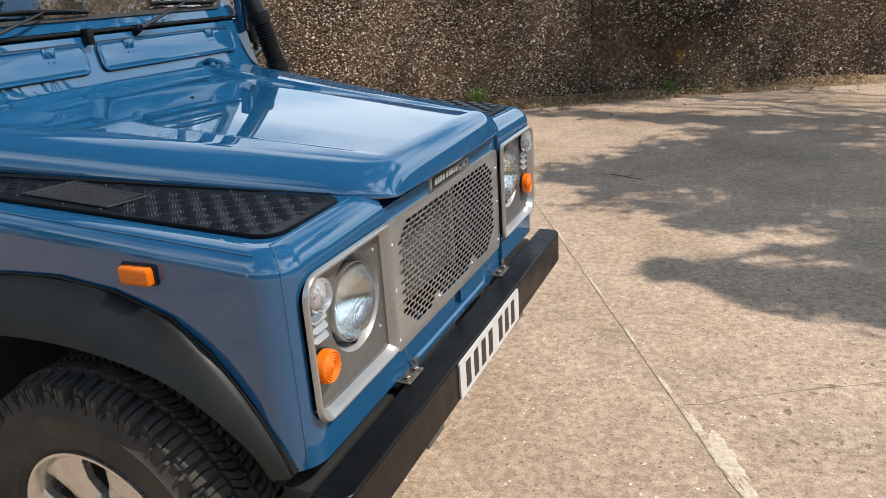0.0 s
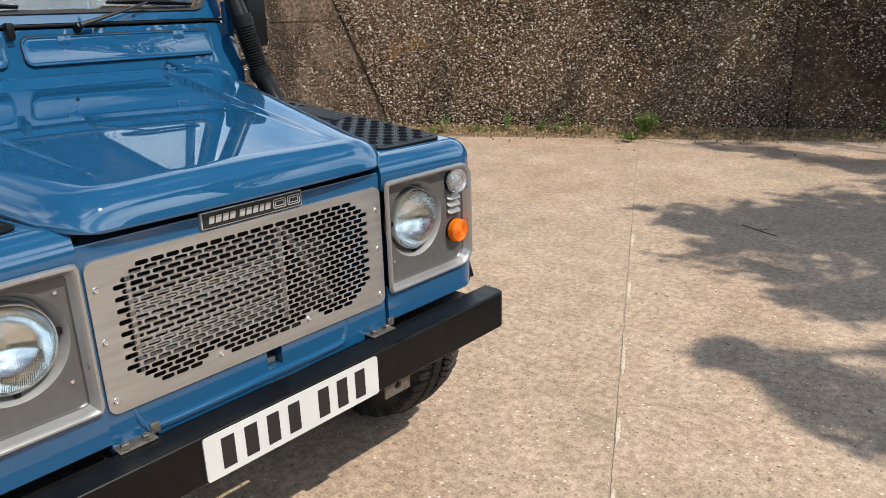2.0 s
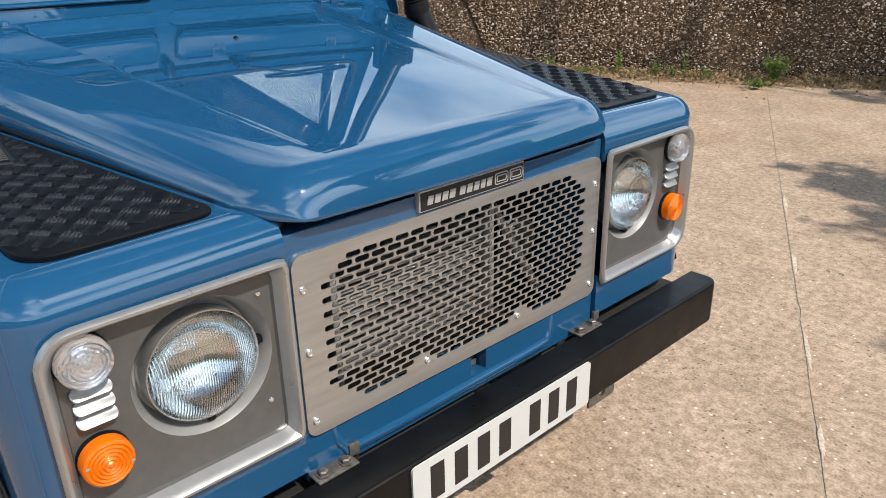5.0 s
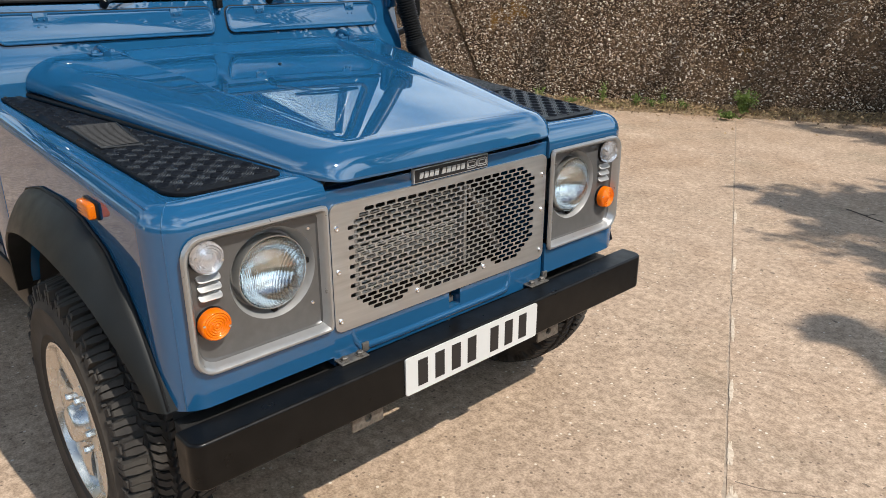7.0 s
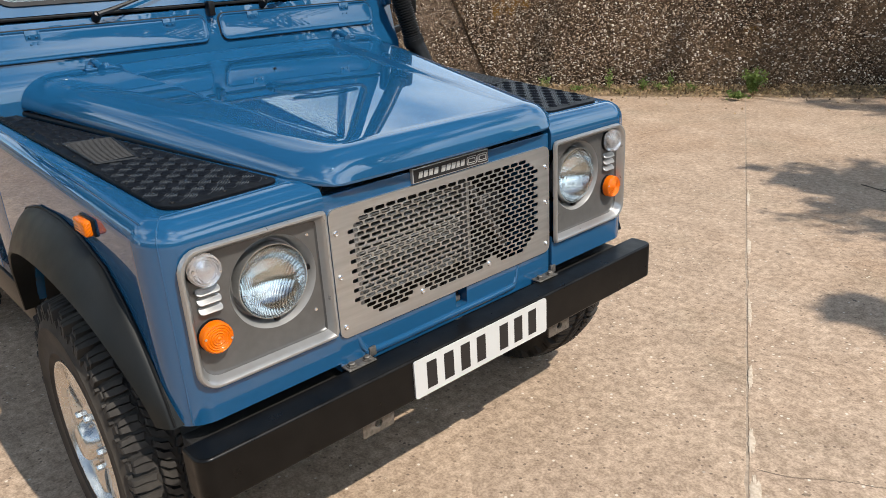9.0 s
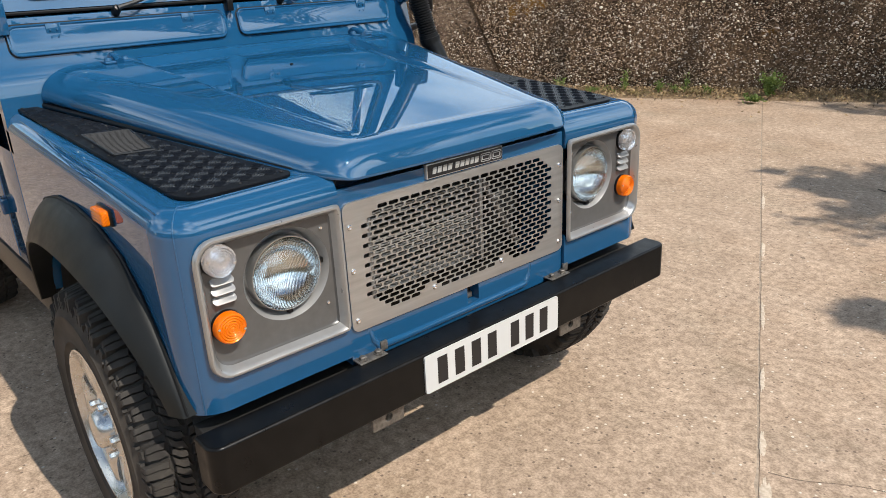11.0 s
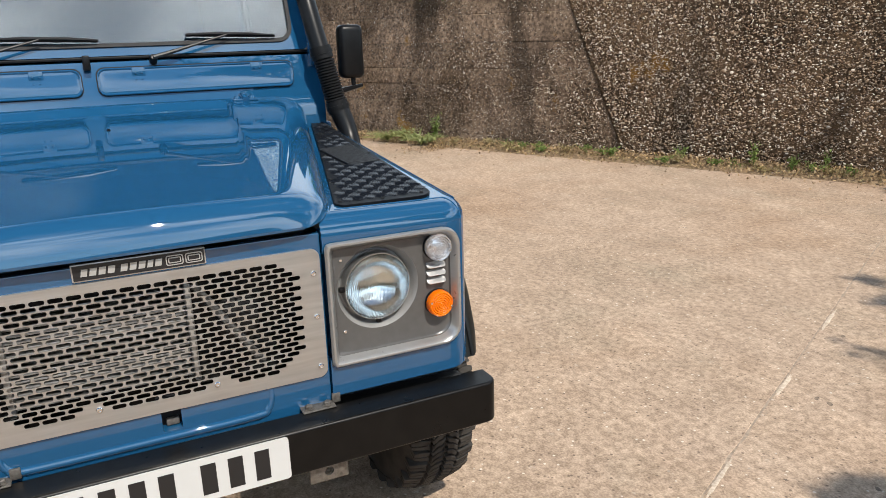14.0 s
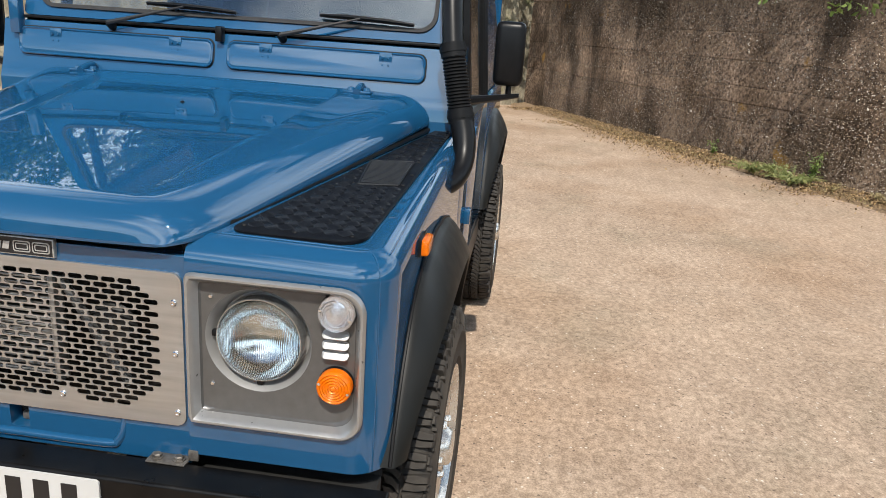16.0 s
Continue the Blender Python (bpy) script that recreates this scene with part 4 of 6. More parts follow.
for side, s in SIDES:
    # wing: a pressed shell, rounded on its front, top and outer edges
    bm = bmesh.new()
    CR, FR = 0.085, 0.052
    plan = [(-1.20, 0.4065, 0, 0), (-0.014, 0.4065, 1, 0), (-0.014, 0.57, 1, 0)]
    plan += [(-0.014 - CR + CR * math.cos(a), 0.822 - CR + CR * math.sin(a), math.cos(a), math.sin(a)) for a in [math.pi / 2 * k / 14 for k in range(15)]]
    plan += [(-0.6, 0.822, 0, 1), (-1.20, 0.822, 0, 1)]
    rings = [[(x, y, 0.632) for x, y, _, _ in plan]]
    for k in range(11):
        th = math.pi / 2 * k / 10
        cut = FR * (1 - math.cos(th))
        rings.append([(x - nx * cut, y - ny * cut, wing_top(x - nx * cut) + 0.004 - 0.008 * (y - 0.4065) / 0.4155 - FR + FR * math.sin(th)) for x, y, nx, ny in plan])
    loft(bm, rings, True, True, True)
    for v in bm.verts:
        v.co.y *= s
    well = bmesh.new()
    prism(well, ARCH_OPEN, 1, 0.46 * s, 0.95 * s)
    recess = bmesh.new()
    prism(recess, rounded_rect(min(0.40 * s, 0.768 * s), max(0.40 * s, 0.768 * s), 0.718, 1.030, [0.04] * 4), 0, -0.075, 0.05)
    bore = bmesh.new()
    lathe(bore, [(0.104, -0.16), (0.101, 0.05)], Matrix.Translation((0, 0.550 * s, 0.899)) @ AX_X, 48)
    me = carve(bm, [well, recess, bore])
    wing = flat_shade(mesh_part("wing", me, M_PAINT, car, "glossy mid-blue front wing panel", 28))
    # fine seam where the nose panel meets the side
    bm = bmesh.new()
    pts = [(-0.034, 0.7920 * s, 0.635), (-0.034, 0.7920 * s, 0.85)]
    for k in range(9):
        th = math.pi / 2 * k / 8
        rr_ = CR - FR * (1 - math.cos(th))
        px_, py_ = -0.014 - CR + rr_ * math.cos(0.70), 0.822 - CR + rr_ * math.sin(0.70)
        pts.append((px_, py_ * s, wing_top(px_) + 0.004 - 0.008 * (py_ - 0.4065) / 0.4155 - FR + FR * math.sin(th)))
    pts += [(-0.072, 0.70 * s, wing_top(-0.072) - 0.0015), (-0.070, 0.46 * s, wing_top(-0.070) + 0.003)]
    tube(bm, pts, 0.0018, 6)
    tube(bm, [(x_, 0.7985 * s, wing_top(x_) - 0.0118) for x_ in (-0.085, -0.35, -0.62, -0.90, -1.19)], 0.0018, 6)
    part("wing_seam", bm, M_PAINT, wing, "fine raised blue seam", 60)
    # dark lining of the wheel well
    bm = bmesh.new()
    inner = [(x * 0.985 - 0.008, z - 0.006) for x, z in ARCH_OPEN]
    rings = [[(x, 0.462 * s, z) for x, z in inner], [(x, 0.80 * s, z) for x, z in inner]]
    loft(bm, rings, False)
    bm.faces.new([bm.verts.new((x, 0.464 * s, z)) for x, z in inner])
    part("wheel_well", bm, M_DARKPAINT, car, "black inside of the wheel well")
    # flared arch trim
    outer = [(-0.048, 0.636), (-0.075, 0.70), (-0.112, 0.765), (-0.150, 0.822), (-0.205, 0.888), (-0.285, 0.950), (-0.42, 0.993), (-0.57, 1.010), (-0.74, 1.004), (-0.885, 0.972), (-0.975, 0.915), (-1.06, 0.82), (-1.12, 0.72), (-1.155, 0.61)]
    lip = [(-0.082, 0.640), (-0.102, 0.690), (-0.140, 0.740), (-0.185, 0.790), (-0.245, 0.838), (-0.320, 0.870), (-0.43, 0.892), (-0.57, 0.902), (-0.72, 0.896), (-0.84, 0.872), (-0.915, 0.838), (-0.99, 0.775), (-1.045, 0.70), (-1.080, 0.61)]
    bm = bmesh.new()
    rings = []
    flare = (0.856, 0.864, 0.873, 0.884, 0.894, 0.901, 0.905, 0.906, 0.906, 0.904, 0.898, 0.888, 0.876, 0.866)
    for (ox, oz), (lx, lz), edge in zip(outer, lip, flare):
        r = []
        for t, yy in ((0.0, 0.775), (0.0, 0.832), (0.12, 0.848), (0.35, 0.868), (0.62, 0.887), (0.85, 0.900), (0.96, 0.905), (1.0, 0.900), (1.0, 0.870), (0.97, 0.820)):
            yy = 0.832 + (yy - 0.832) * (edge - 0.832) / 0.073 if yy > 0.832 else yy
            r.append((ox + (lx - ox) * t, yy * s, oz + (lz - oz) * t))
        rings.append(r)
    dense = [[Vector(p) for p in r] for r in rings]
    cols = [smooth_path([r[k] for r in rings], 3) for k in range(len(rings[0]))]
    rows_ = [[cols[k][i] for k in range(len(cols))] for i in range(len(cols[0]))]
    loft(bm, rows_, True, True, True)
    arch = part("wheel_arch_trim", bm, M_ARCH, car, "satin black plastic wheel arch flare", 40)
    rear = new("wheel_arch_trim", arch.data)
    rear.parent, rear.location, rear.scale = car, (-2.36, 0, -0.134), (1, 1, 1.22)
    # thin black bead where arch meets wing
    bm = bmesh.new()
    tube(bm, [(x, 0.826 * s, z + 0.004) for x, z in [tuple(Vector((a[0], a[1]))) for a in outer]], 0.004, 6)
    part("arch_bead", bm, M_RUBBER, arch)

    # lamp surround: raised lip, silver lightened for sun glare, round a recessed grey panel
    cy, cz = 0.550 * s, 0.899
    ya, yb = (0.409, 0.773) if s > 0 else (-0.773, -0.409)
    rad = [0.050, 0.012, 0.012, 0.050] if s > 0 else [0.012, 0.050, 0.050, 0.012]
    def outline(inset, grow=0.0):
        return polar(rounded_rect(ya + inset, yb - inset, 0.712 + inset, 1.038 - inset, [max(0.008, r - inset + grow) for r in rad]), cy, cz, 120)
    bm = bmesh.new()
    circle = lambda r: [(cy + r * math.cos(2 * math.pi * k / 120), cz + r * math.sin(2 * math.pi * k / 120)) for k in range(120)]
    prof = [(0.0, outline(0.0), 0.0), (0.006, outline(0.001), 0.0), (0.010, outline(0.0045), 0.0), (0.010, outline(0.009), 0.0), (0.006, outline(0.0125, 0.005), 0), (0.000, outline(0.0155, 0.007), 0), (-0.012, outline(0.0215, 0.012), 0), (-0.0175, outline(0.0245, 0.014), 0), (-0.019, outline(0.0285, 0.017), 0)]
    rings = [[(x - 0.009, y, z) for y, z in o] for x, o, _ in prof]
    rings += [[(-0.0285, y, z) for y, z in circle(0.1105)], [(-0.031, y, z) for y, z in circle(0.1085)], [(-0.044, y, z) for y, z in circle(0.102)], [(-0.058, y, z) for y, z in circle(0.097)], [(-0.068, y, z) for y, z in circle(0.094)], [(-0.069, y, z) for y, z in circle(0.086)]]
    lip_b = bmesh.new()
    loft(lip_b, rings[:7])
    loft(bm, rings[6:10])
    bowl_b = bmesh.new()
    loft(bowl_b, rings[9:])
    surround = part("lamp_surround", bm, M_SURROUND, car, "satin grey metal headlamp panel with lightened raised lip", 40)
    part("lamp_lip", lip_b, M_LIP, surround, "silver raised lip, lightened for sun glare", 40)
    part("lamp_bowl", bowl_b, M_BOWL, surround, "silver bowl round the headlamp, lightened for sunlight", 40)
    # louvres between the small lamps
    for k in range(3):
        bm = bmesh.new()
        z = 0.884 + 0.0215 * k
        ya2, yb2 = sorted((0.683 * s, 0.737 * s))
        rr = rounded_rect(ya2, yb2, z, z + 0.015, [0.0072] * 4, 5)
        n = len(rr)
        my, mz = (ya2 + yb2) / 2, z + 0.0075
        slope = lambda q: 0.0125 * (z + 0.015 - q) / 0.015
        loft(bm, [[(-0.030, y, q) for y, q in rr], [(-0.0275 + slope(q), y, q) for y, q in rr], [(-0.0265 + slope(q), my + (y - my) * 0.94, mz + (q - mz) * 0.80) for y, q in rr]], True, False, True)
        part("louvre", bm, M_LOUVRE, surround, "silver sloping louvre, lightened for the sun it catches" if k == 0 else "", 40)
    for yy, zz in ((0.4535, 0.985), (0.4535, 0.795), (0.752, 0.742)):
        bm = bmesh.new()
        lathe(bm, [(0.0052, 0.0), (0.0050, 0.002), (0.0036, 0.0036), (0.0012, 0.0034)], Matrix.Translation((-0.0285, yy * s, zz)) @ AX_X, 10)
        part("screw", bm, M_CHROME, surround)

    # seven-inch headlamp
    at = Matrix.Translation((-0.013, cy, cz)) @ AX_X
    bm = bmesh.new()
    lathe(bm, [(0.0895, -0.054), (0.0895, -0.026), (0.0890, -0.0195), (0.0880, -0.0165), (0.0866, -0.0165), (0.0856, -0.020), (0.0856, -0.03)], at, 56, False, False)
    head = part("headlamp", bm, M_RING, car, "round clear headlamp in a grey retaining ring", 40)
    bm = bmesh.new()
    lathe(bm, [(0.0855, -0.026), (0.0851, -0.018), (0.080, -0.010), (0.065, 0.000), (0.045, 0.008), (0.022, 0.012), (0.003, 0.013), (0.003, 0.010), (0.022, 0.009), (0.044, 0.005), (0.063, -0.003), (0.078, -0.013), (0.0825, -0.019), (0.0825, -0.026), (0.0855, -0.026)], at, 64, False, False)
    lens = part("lens", bm, M_HEADLENS, head, "fluted clear glass", 60)
    lens.location = (0, cy, cz)
    lens.data.transform(Matrix.Translation((0, -cy, -cz)))
    bm = bmesh.new()
    lathe(bm, [(0.0856, -0.024), (0.079, -0.044), (0.064, -0.064), (0.041, -0.080), (0.016, -0.088)], at, 48, False, True)
    part("reflector", bm, M_REFLECTOR, head, "mirror-bright dish", 60)
    bm = bmesh.new()
    lathe(bm, [(0.010, -0.088), (0.0095, -0.052), (0.006, -0.046), (0.001, -0.045)], at, 16, False, True)
    part("bulb", bm, M_CHROME, head)
    for a0, a1, b0, b1 in ((-0.007, 0.007, -0.101, -0.088), (-s * 0.095 - 0.006, -s * 0.095 + 0.006, -0.004, 0.010)):
        bm = bmesh.new()
        box(bm, (-0.050, cy + a0, cz + b0), (-0.036, cy + a1, cz + b1), 0.003)
        part("adjuster", bm, M_BLACKPL, head)

    # round side lamp and indicator
    for nm, zc, mat, lab in (("side_lamp", 0.984, M_CLEARLENS, "round clear side lamp with ribbed lens"), ("indicator_lamp", 0.829, M_AMBER, "round amber indicator with ribbed lens")):
        m = Matrix.Translation((-0.028, 0.7135 * s, zc)) @ AX_X
        bm = bmesh.new()
        lathe(bm, [(0.0370, 0.0), (0.0370, 0.006), (0.0355, 0.008), (0.030, 0.008)], m, 40, True, True)
        lamp = part(nm, bm, M_BLACKPL, car, lab, 40)
        bm = bmesh.new()
        prof = [(0.0357, 0.007), (0.0357, 0.022), (0.0345, 0.027), (0.0325, 0.029)]
        for k in range(5):
            r0 = 0.031 - k * 0.0056
            prof += [(r0, 0.0300 + k * 0.0006), (r0 - 0.0028, 0.0284 + k * 0.0006)]
        prof += [(0.002, 0.033)]
        lathe(bm, prof, m, 48, False, True)
        ln = part("lens", bm, mat, lamp, "", 25)
        ln.data.transform(Matrix.Translation((0, -0.7135 * s, -zc)))
        ln.location = (0, 0.7135 * s, zc)
        bm = bmesh.new()
        lathe(bm, [(0.034, 0.009), (0.020, 0.0092), (0.010, 0.016), (0.002, 0.018)], m, 24, False, True)
        part("reflector", bm, M_REFLECTOR, lamp)
        for sg in (-1, 1):
            bm = bmesh.new()
            lathe(bm, [(0.0032, 0.026), (0.0030, 0.0305), (0.001, 0.031)], m @ Matrix.Translation((0.008 * sg, 0.029 * sg, 0)), 8)
            part("screw", bm, M_CHROME, lamp)

    # side repeater
    bm = bmesh.new()
    box(bm, (-0.384, min(0.818 * s, 0.829 * s), 1.021), (-0.299, max(0.818 * s, 0.829 * s), 1.064), 0.004)
    rep = part("side_repeater", bm, M_BLACKPL, car, "orange side repeater lamp on a black base")
    bm = bmesh.new()
    box(bm, (-0.378, min(0.826 * s, 0.846 * s), 1.024), (-0.302, max(0.826 * s, 0.846 * s), 1.061), 0.006, 3)
    part("lens", bm, M_AMBER, rep)

    # tread plate on the wing top
    bm = bmesh.new()
    pl = [(-0.079 - 0.030 + 0.030 * math.sin(a), 0.4725 + 0.030 - 0.030 * math.cos(a)) for a in [radians(15 * k) for k in range(7)]]
    pl += [(-0.079 - 0.055 + 0.055 * math.cos(a), 0.745 - 0.055 + 0.055 * math.sin(a)) for a in [radians(11.25 * k) for k in range(9)]]
    pl += [(-0.60, 0.762), (-1.185, 0.782), (-1.198, 0.735), (-0.60, 0.592)]
    def on_wing(x, y, up=0.0):
        return (x, y * s, wing_top(x) + 0.0045 - 0.0015 * (y - 0.4) / 0.4 + up)
    loft(bm, [[on_wing(x, y, -0.004) for x, y in pl], [on_wing(x, y, 0.002) for x, y in pl], [on_wing(-0.55 + (x + 0.55) * 0.996, 0.64 + (y - 0.64) * 0.99, 0.0035) for x, y in pl]], True, True, True)
    plate = part("tread_plate", bm, M_TREAD, car, "black chequered tread plate on the wing top", 30)
    def inside(x, y):
        hit = False
        for (x0, y0), (x1, y1) in zip(pl, pl[1:] + pl[:1]):
            if (y0 > y) != (y1 > y) and x < (x1 - x0) * (y - y0) / (y1 - y0) + x0:
                hit = not hit
        return hit
    vs, fs = [], []
    for i in range(42):
        for j in range(14):
            x, y = -0.06 - i * 0.0310, 0.45 + j * 0.0310
            ang = radians(45 if (i + j) % 2 else -45)
            if not all(inside(x + dx, y + dy) for dx in (-0.013, 0.013) for dy in (-0.013, 0.013)):
                continue
            if -0.735 < x < -0.465 and 0.61 < y < 0.75:
                continue
            for k in range(5):
                o, ln = (k - 2) * 0.0060, 0.0165 - 0.0016 * abs(k - 2)
                ca, sa = math.cos(ang), math.sin(ang)
                b0 = len(vs)
                for (a, c, h) in ((-ln, -0.0015, 0), (ln, -0.0015, 0), (ln, 0.0015, 0), (-ln, 0.0015, 0), (-ln * 0.75, 0, 0.0030), (ln * 0.75, 0, 0.0030)):
                    vs.append(on_wing(x + a * ca - (c + o) * sa, y + a * sa + (c + o) * ca, 0.0036 + h))
                fs += [(b0, b0 + 1, b0 + 5, b0 + 4), (b0 + 2, b0 + 3, b0 + 4, b0 + 5), (b0 + 1, b0 + 2, b0 + 5), (b0 + 3, b0, b0 + 4)]
    me = bpy.data.meshes.new("tread_pattern")
    me.from_pydata(vs, [], fs if s > 0 else [tuple(reversed(f)) for f in fs])
    tagged(mesh_part("tread_pattern", me, M_BARS, plate, "raised five-bar tread pattern", 80), kind="stuff")
    # fine mesh vent let into the plate
    bm = bmesh.new()
    q = [(-0.490, 0.735), (-0.470, 0.640), (-0.700, 0.618), (-0.730, 0.735)]
    loft(bm, [[on_wing(x, y, 0.003) for x, y in q], [on_wing(x, y, 0.0062) for x, y in q]], True, True, True)
    part("vent_mesh", bm, M_TREAD, plate, "fine black mesh air vent")
    bm = bmesh.new()
    for k in range(20):
        x = -0.493 - k * 0.0112
        tube(bm, [on_wing(x, 0.641 - 0.0010 * k, 0.0068), on_wing(x - 0.004, 0.734, 0.0068)], 0.0022, 5)
    for q0, q1 in zip(q, q[1:] + q[:1]):
        tube(bm, [on_wing(*q0, 0.0064), on_wing(*q1, 0.0064)], 0.0028, 6)
    part("vent_grid", bm, M_VENT, plate, "ribbed grey-black vent grid")
    for x, y in [(-0.112, 0.49), (-0.10, 0.60), (-0.11, 0.715), (-0.30, 0.735), (-0.33, 0.535), (-0.48, 0.625), (-0.62, 0.61), (-0.72, 0.628), (-0.60, 0.750), (-0.90, 0.760), (-0.9, 0.68), (-1.17, 0.77), (-0.50, 0.745), (-0.74, 0.745)]:
        bm = bmesh.new()
        lathe(bm, [(0.0055, 0), (0.004, 0.003), (0.001, 0.0036)], Matrix.Translation(on_wing(x, y, 0.0036)), 8)
        part("rivet", bm, M_RUBBER, plate)
    # black rubber strip between wing and bonnet
    bm = bmesh.new()
    tube(bm, [(-0.03, 0.400 * s, 1.080), (-0.07, 0.432 * s, 1.104), (-0.12, 0.452 * s, 1.111), (-0.62, 0.572 * s, 1.150), (-1.18, 0.706 * s, 1.192)], 0.0085, 8)
    part("bonnet_seal", bm, M_RUBBER, car, "black rubber bonnet seal")

# ---- nose: panel, mesh grille, radiator ----
bm = bmesh.new()
box(bm, (-0.060, -0.4045, 0.600), (-0.023, 0.4045, 1.064), 0.004)
hole = bmesh.new()
prism(hole, rounded_rect(-0.378, 0.378, 0.696, 1.016, [0.03] * 4), 0, -0.1, 0.0)
latch = bmesh.new()
prism(latch, rounded_rect(-0.004, 0.040, 0.638, 0.703, [0.004] * 4), 0, -0.1, 0.0)
nose = flat_shade(mesh_part("nose_panel", carve(bm, [hole, latch]), M_PAINT, car, "mid-blue nose panel round the grille"))
# pressed ridge along the foot of the nose
bm = bmesh.new()
tube(bm, smooth_path([(-0.034, -0.345, 0.700), (-0.030, -0.338, 0.660), (-0.027, -0.322, 0.634), (-0.025, -0.290, 0.624), (-0.025, 0.0, 0.623), (-0.025, 0.210, 0.624), (-0.027, 0.240, 0.634), (-0.030, 0.252, 0.660), (-0.034, 0.257, 0.700)], 5), 0.0105, 14)
part("lower_pressing", bm, M_PAINT, nose, "", 60)
# black backing behind the latch hole, in place of the shade inside it
bm = bmesh.new()
box(bm, (-0.075, -0.01, 0.632), (-0.062, 0.046, 0.708))
part("latch_backing", bm, M_GAPSHADE, nose, "near-black backing for the shade in the latch slot")
bm = bmesh.new()
box(bm, (-0.058, 0.006, 0.640), (-0.046, 0.036, 0.658), 0.003)
part("latch_plate", bm, M_ZINC, nose, "bare metal latch plate")
# slam panel with small slots under the bonnet lip, near-black for its shadow gap
bm = bmesh.new()
box(bm, (-0.16, -0.40, 1.040), (-0.030, 0.40, 1.056), 0.006)
part("slam_panel", bm, M_GAPSHADE, nose)

# stamped mesh: rows of rounded slots in brick order
GP_Y, GP_Z, GX = 0.0350, 0.01285, -0.0170
bm = bmesh.new()
rowsn = 22


def slot_span(i):
    k = min(i, rowsn - 1 - i)
    return (0.300, 0.318, 0.335, 0.352, 0.352)[min(k, 4)]


hx, hz = 0.0151, 0.0054
holept = [(hx, 0.0), (hx - 0.0012, hz * 0.72), (hx - 0.0042, hz), (0, hz), (-hx + 0.0042, hz), (-hx + 0.0012, hz * 0.72), (-hx, 0), (-hx + 0.0012, -hz * 0.72), (-hx + 0.0042, -hz), (0, -hz), (hx - 0.0042, -hz), (hx - 0.0012, -hz * 0.72)]
oy, oz = GP_Y / 2, GP_Z / 2
outpt = [(oy, 0), (oy, oz), (oy * 0.5, oz), (0, oz), (-oy * 0.5, oz), (-oy, oz), (-oy, 0), (-oy, -oz), (-oy * 0.5, -oz), (0, -oz), (oy * 0.5, -oz), (oy, -oz)]
vs, fs = [], []


def put(*p):
    vs.append(p)
    return len(vs) - 1


Z0 = 0.7305
for i in range(rowsn):
    zc = Z0 + i * GP_Z
    off = 0.0 if i % 2 else GP_Y / 2
    j = -12
    row_lo, row_hi = None, None
    while j < 13:
        yc = j * GP_Y + off
        j += 1
        if abs(yc) + hx > slot_span(i) + 0.006:
            continue
        solid = i < 2 and min(abs(yc - 0.128), abs(yc + 0.128)) < (0.030 if i == 0 else 0.022)
        o = [put(GX, yc + a, zc + b_) for a, b_ in outpt]
        if solid:
            fs.append(o)
        else:
            f = [put(GX, yc + a, zc + b_) for a, b_ in holept]
            g = [put(GX - 0.0022, yc + a, zc + b_) for a, b_ in holept]
            for k in range(12):
                m_ = (k + 1) % 12
                fs.append((o[k], o[m_], f[m_], f[k]))
                fs.append((f[k], f[m_], g[m_], g[k]))
        row_lo = yc - oy if row_lo is None else min(row_lo, yc - oy)
        row_hi = yc + oy if row_hi is None else max(row_hi, yc + oy)
    for ya_, yb_ in ((-0.390, row_lo), (row_hi, 0.390)):
        fs.append([put(GX, ya_, zc - oz), put(GX, yb_, zc - oz), put(GX, yb_, zc + oz), put(GX, ya_, zc + oz)])
ztop, zbot = Z0 + (rowsn - 0.5) * GP_Z, Z0 - 0.5 * GP_Z
for z0, z1, sgn in ((ztop, 1.020, 1), (0.700, zbot, -1)):
    fs.append([put(GX, -0.390, z0), put(GX, 0.390, z0), put(GX, 0.390, z1), put(GX, -0.390, z1)])
me = bpy.data.meshes.new("mesh_grille")
me.from_pydata(vs, [], fs)
grille = mesh_part("mesh_grille", me, M_STEEL, car, "bare steel mesh grille with rows of rounded slots", 30)
bm = bmesh.new()
inner = [(y, z) for y, z in rounded_rect(-0.3895, 0.3895, 0.7005, 1.0195, [0.004] * 4, 6)]
outer_ = rounded_rect(-0.3985, 0.3985, 0.692, 1.028, [0.022] * 4, 6)
loft(bm, [[(GX - 0.006, y, z) for y, z in outer_], [(GX + 0.0005, y, z) for y, z in outer_], [(GX + 0.0005, y, z) for y, z in inner]], True)
part("mesh_border", bm, M_STEEL, grille)
for y, z in ((-0.381, 0.722), (-0.381, 0.855), (-0.381, 0.968), (0.381, 0.722), (0.381, 0.855), (0.381, 0.966), (-0.128, 0.733), (0.128, 0.733)):
    bm = bmesh.new()
    lathe(bm, [(0.0072, 0), (0.0070, 0.0025), (0.0052, 0.0045), (0.003, 0.0046), (0.0028, 0.0030)], Matrix.Translation((GX, y, z)) @ AX_X, 12)
    part("bolt", bm, M_CHROME, grille, "domed stainless bolt")
# what shows through the mesh
bm = bmesh.new()
box(bm, (-0.22, -0.395, 0.66), (-0.20, 0.395, 1.04))
rad_core = part("radiator", bm, M_RAD, car, "dark finned radiator behind the grille")
for k in range(15):
    bm = bmesh.new()
    z = 0.742 + k * 0.0155
    box(bm, (-0.105, -0.30, z), (-0.080, 0.085, z + 0.006), 0.002)
    part("cooler_tube", bm, M_COOLER, rad_core, "bare alloy cooler tube" if k == 0 else "")
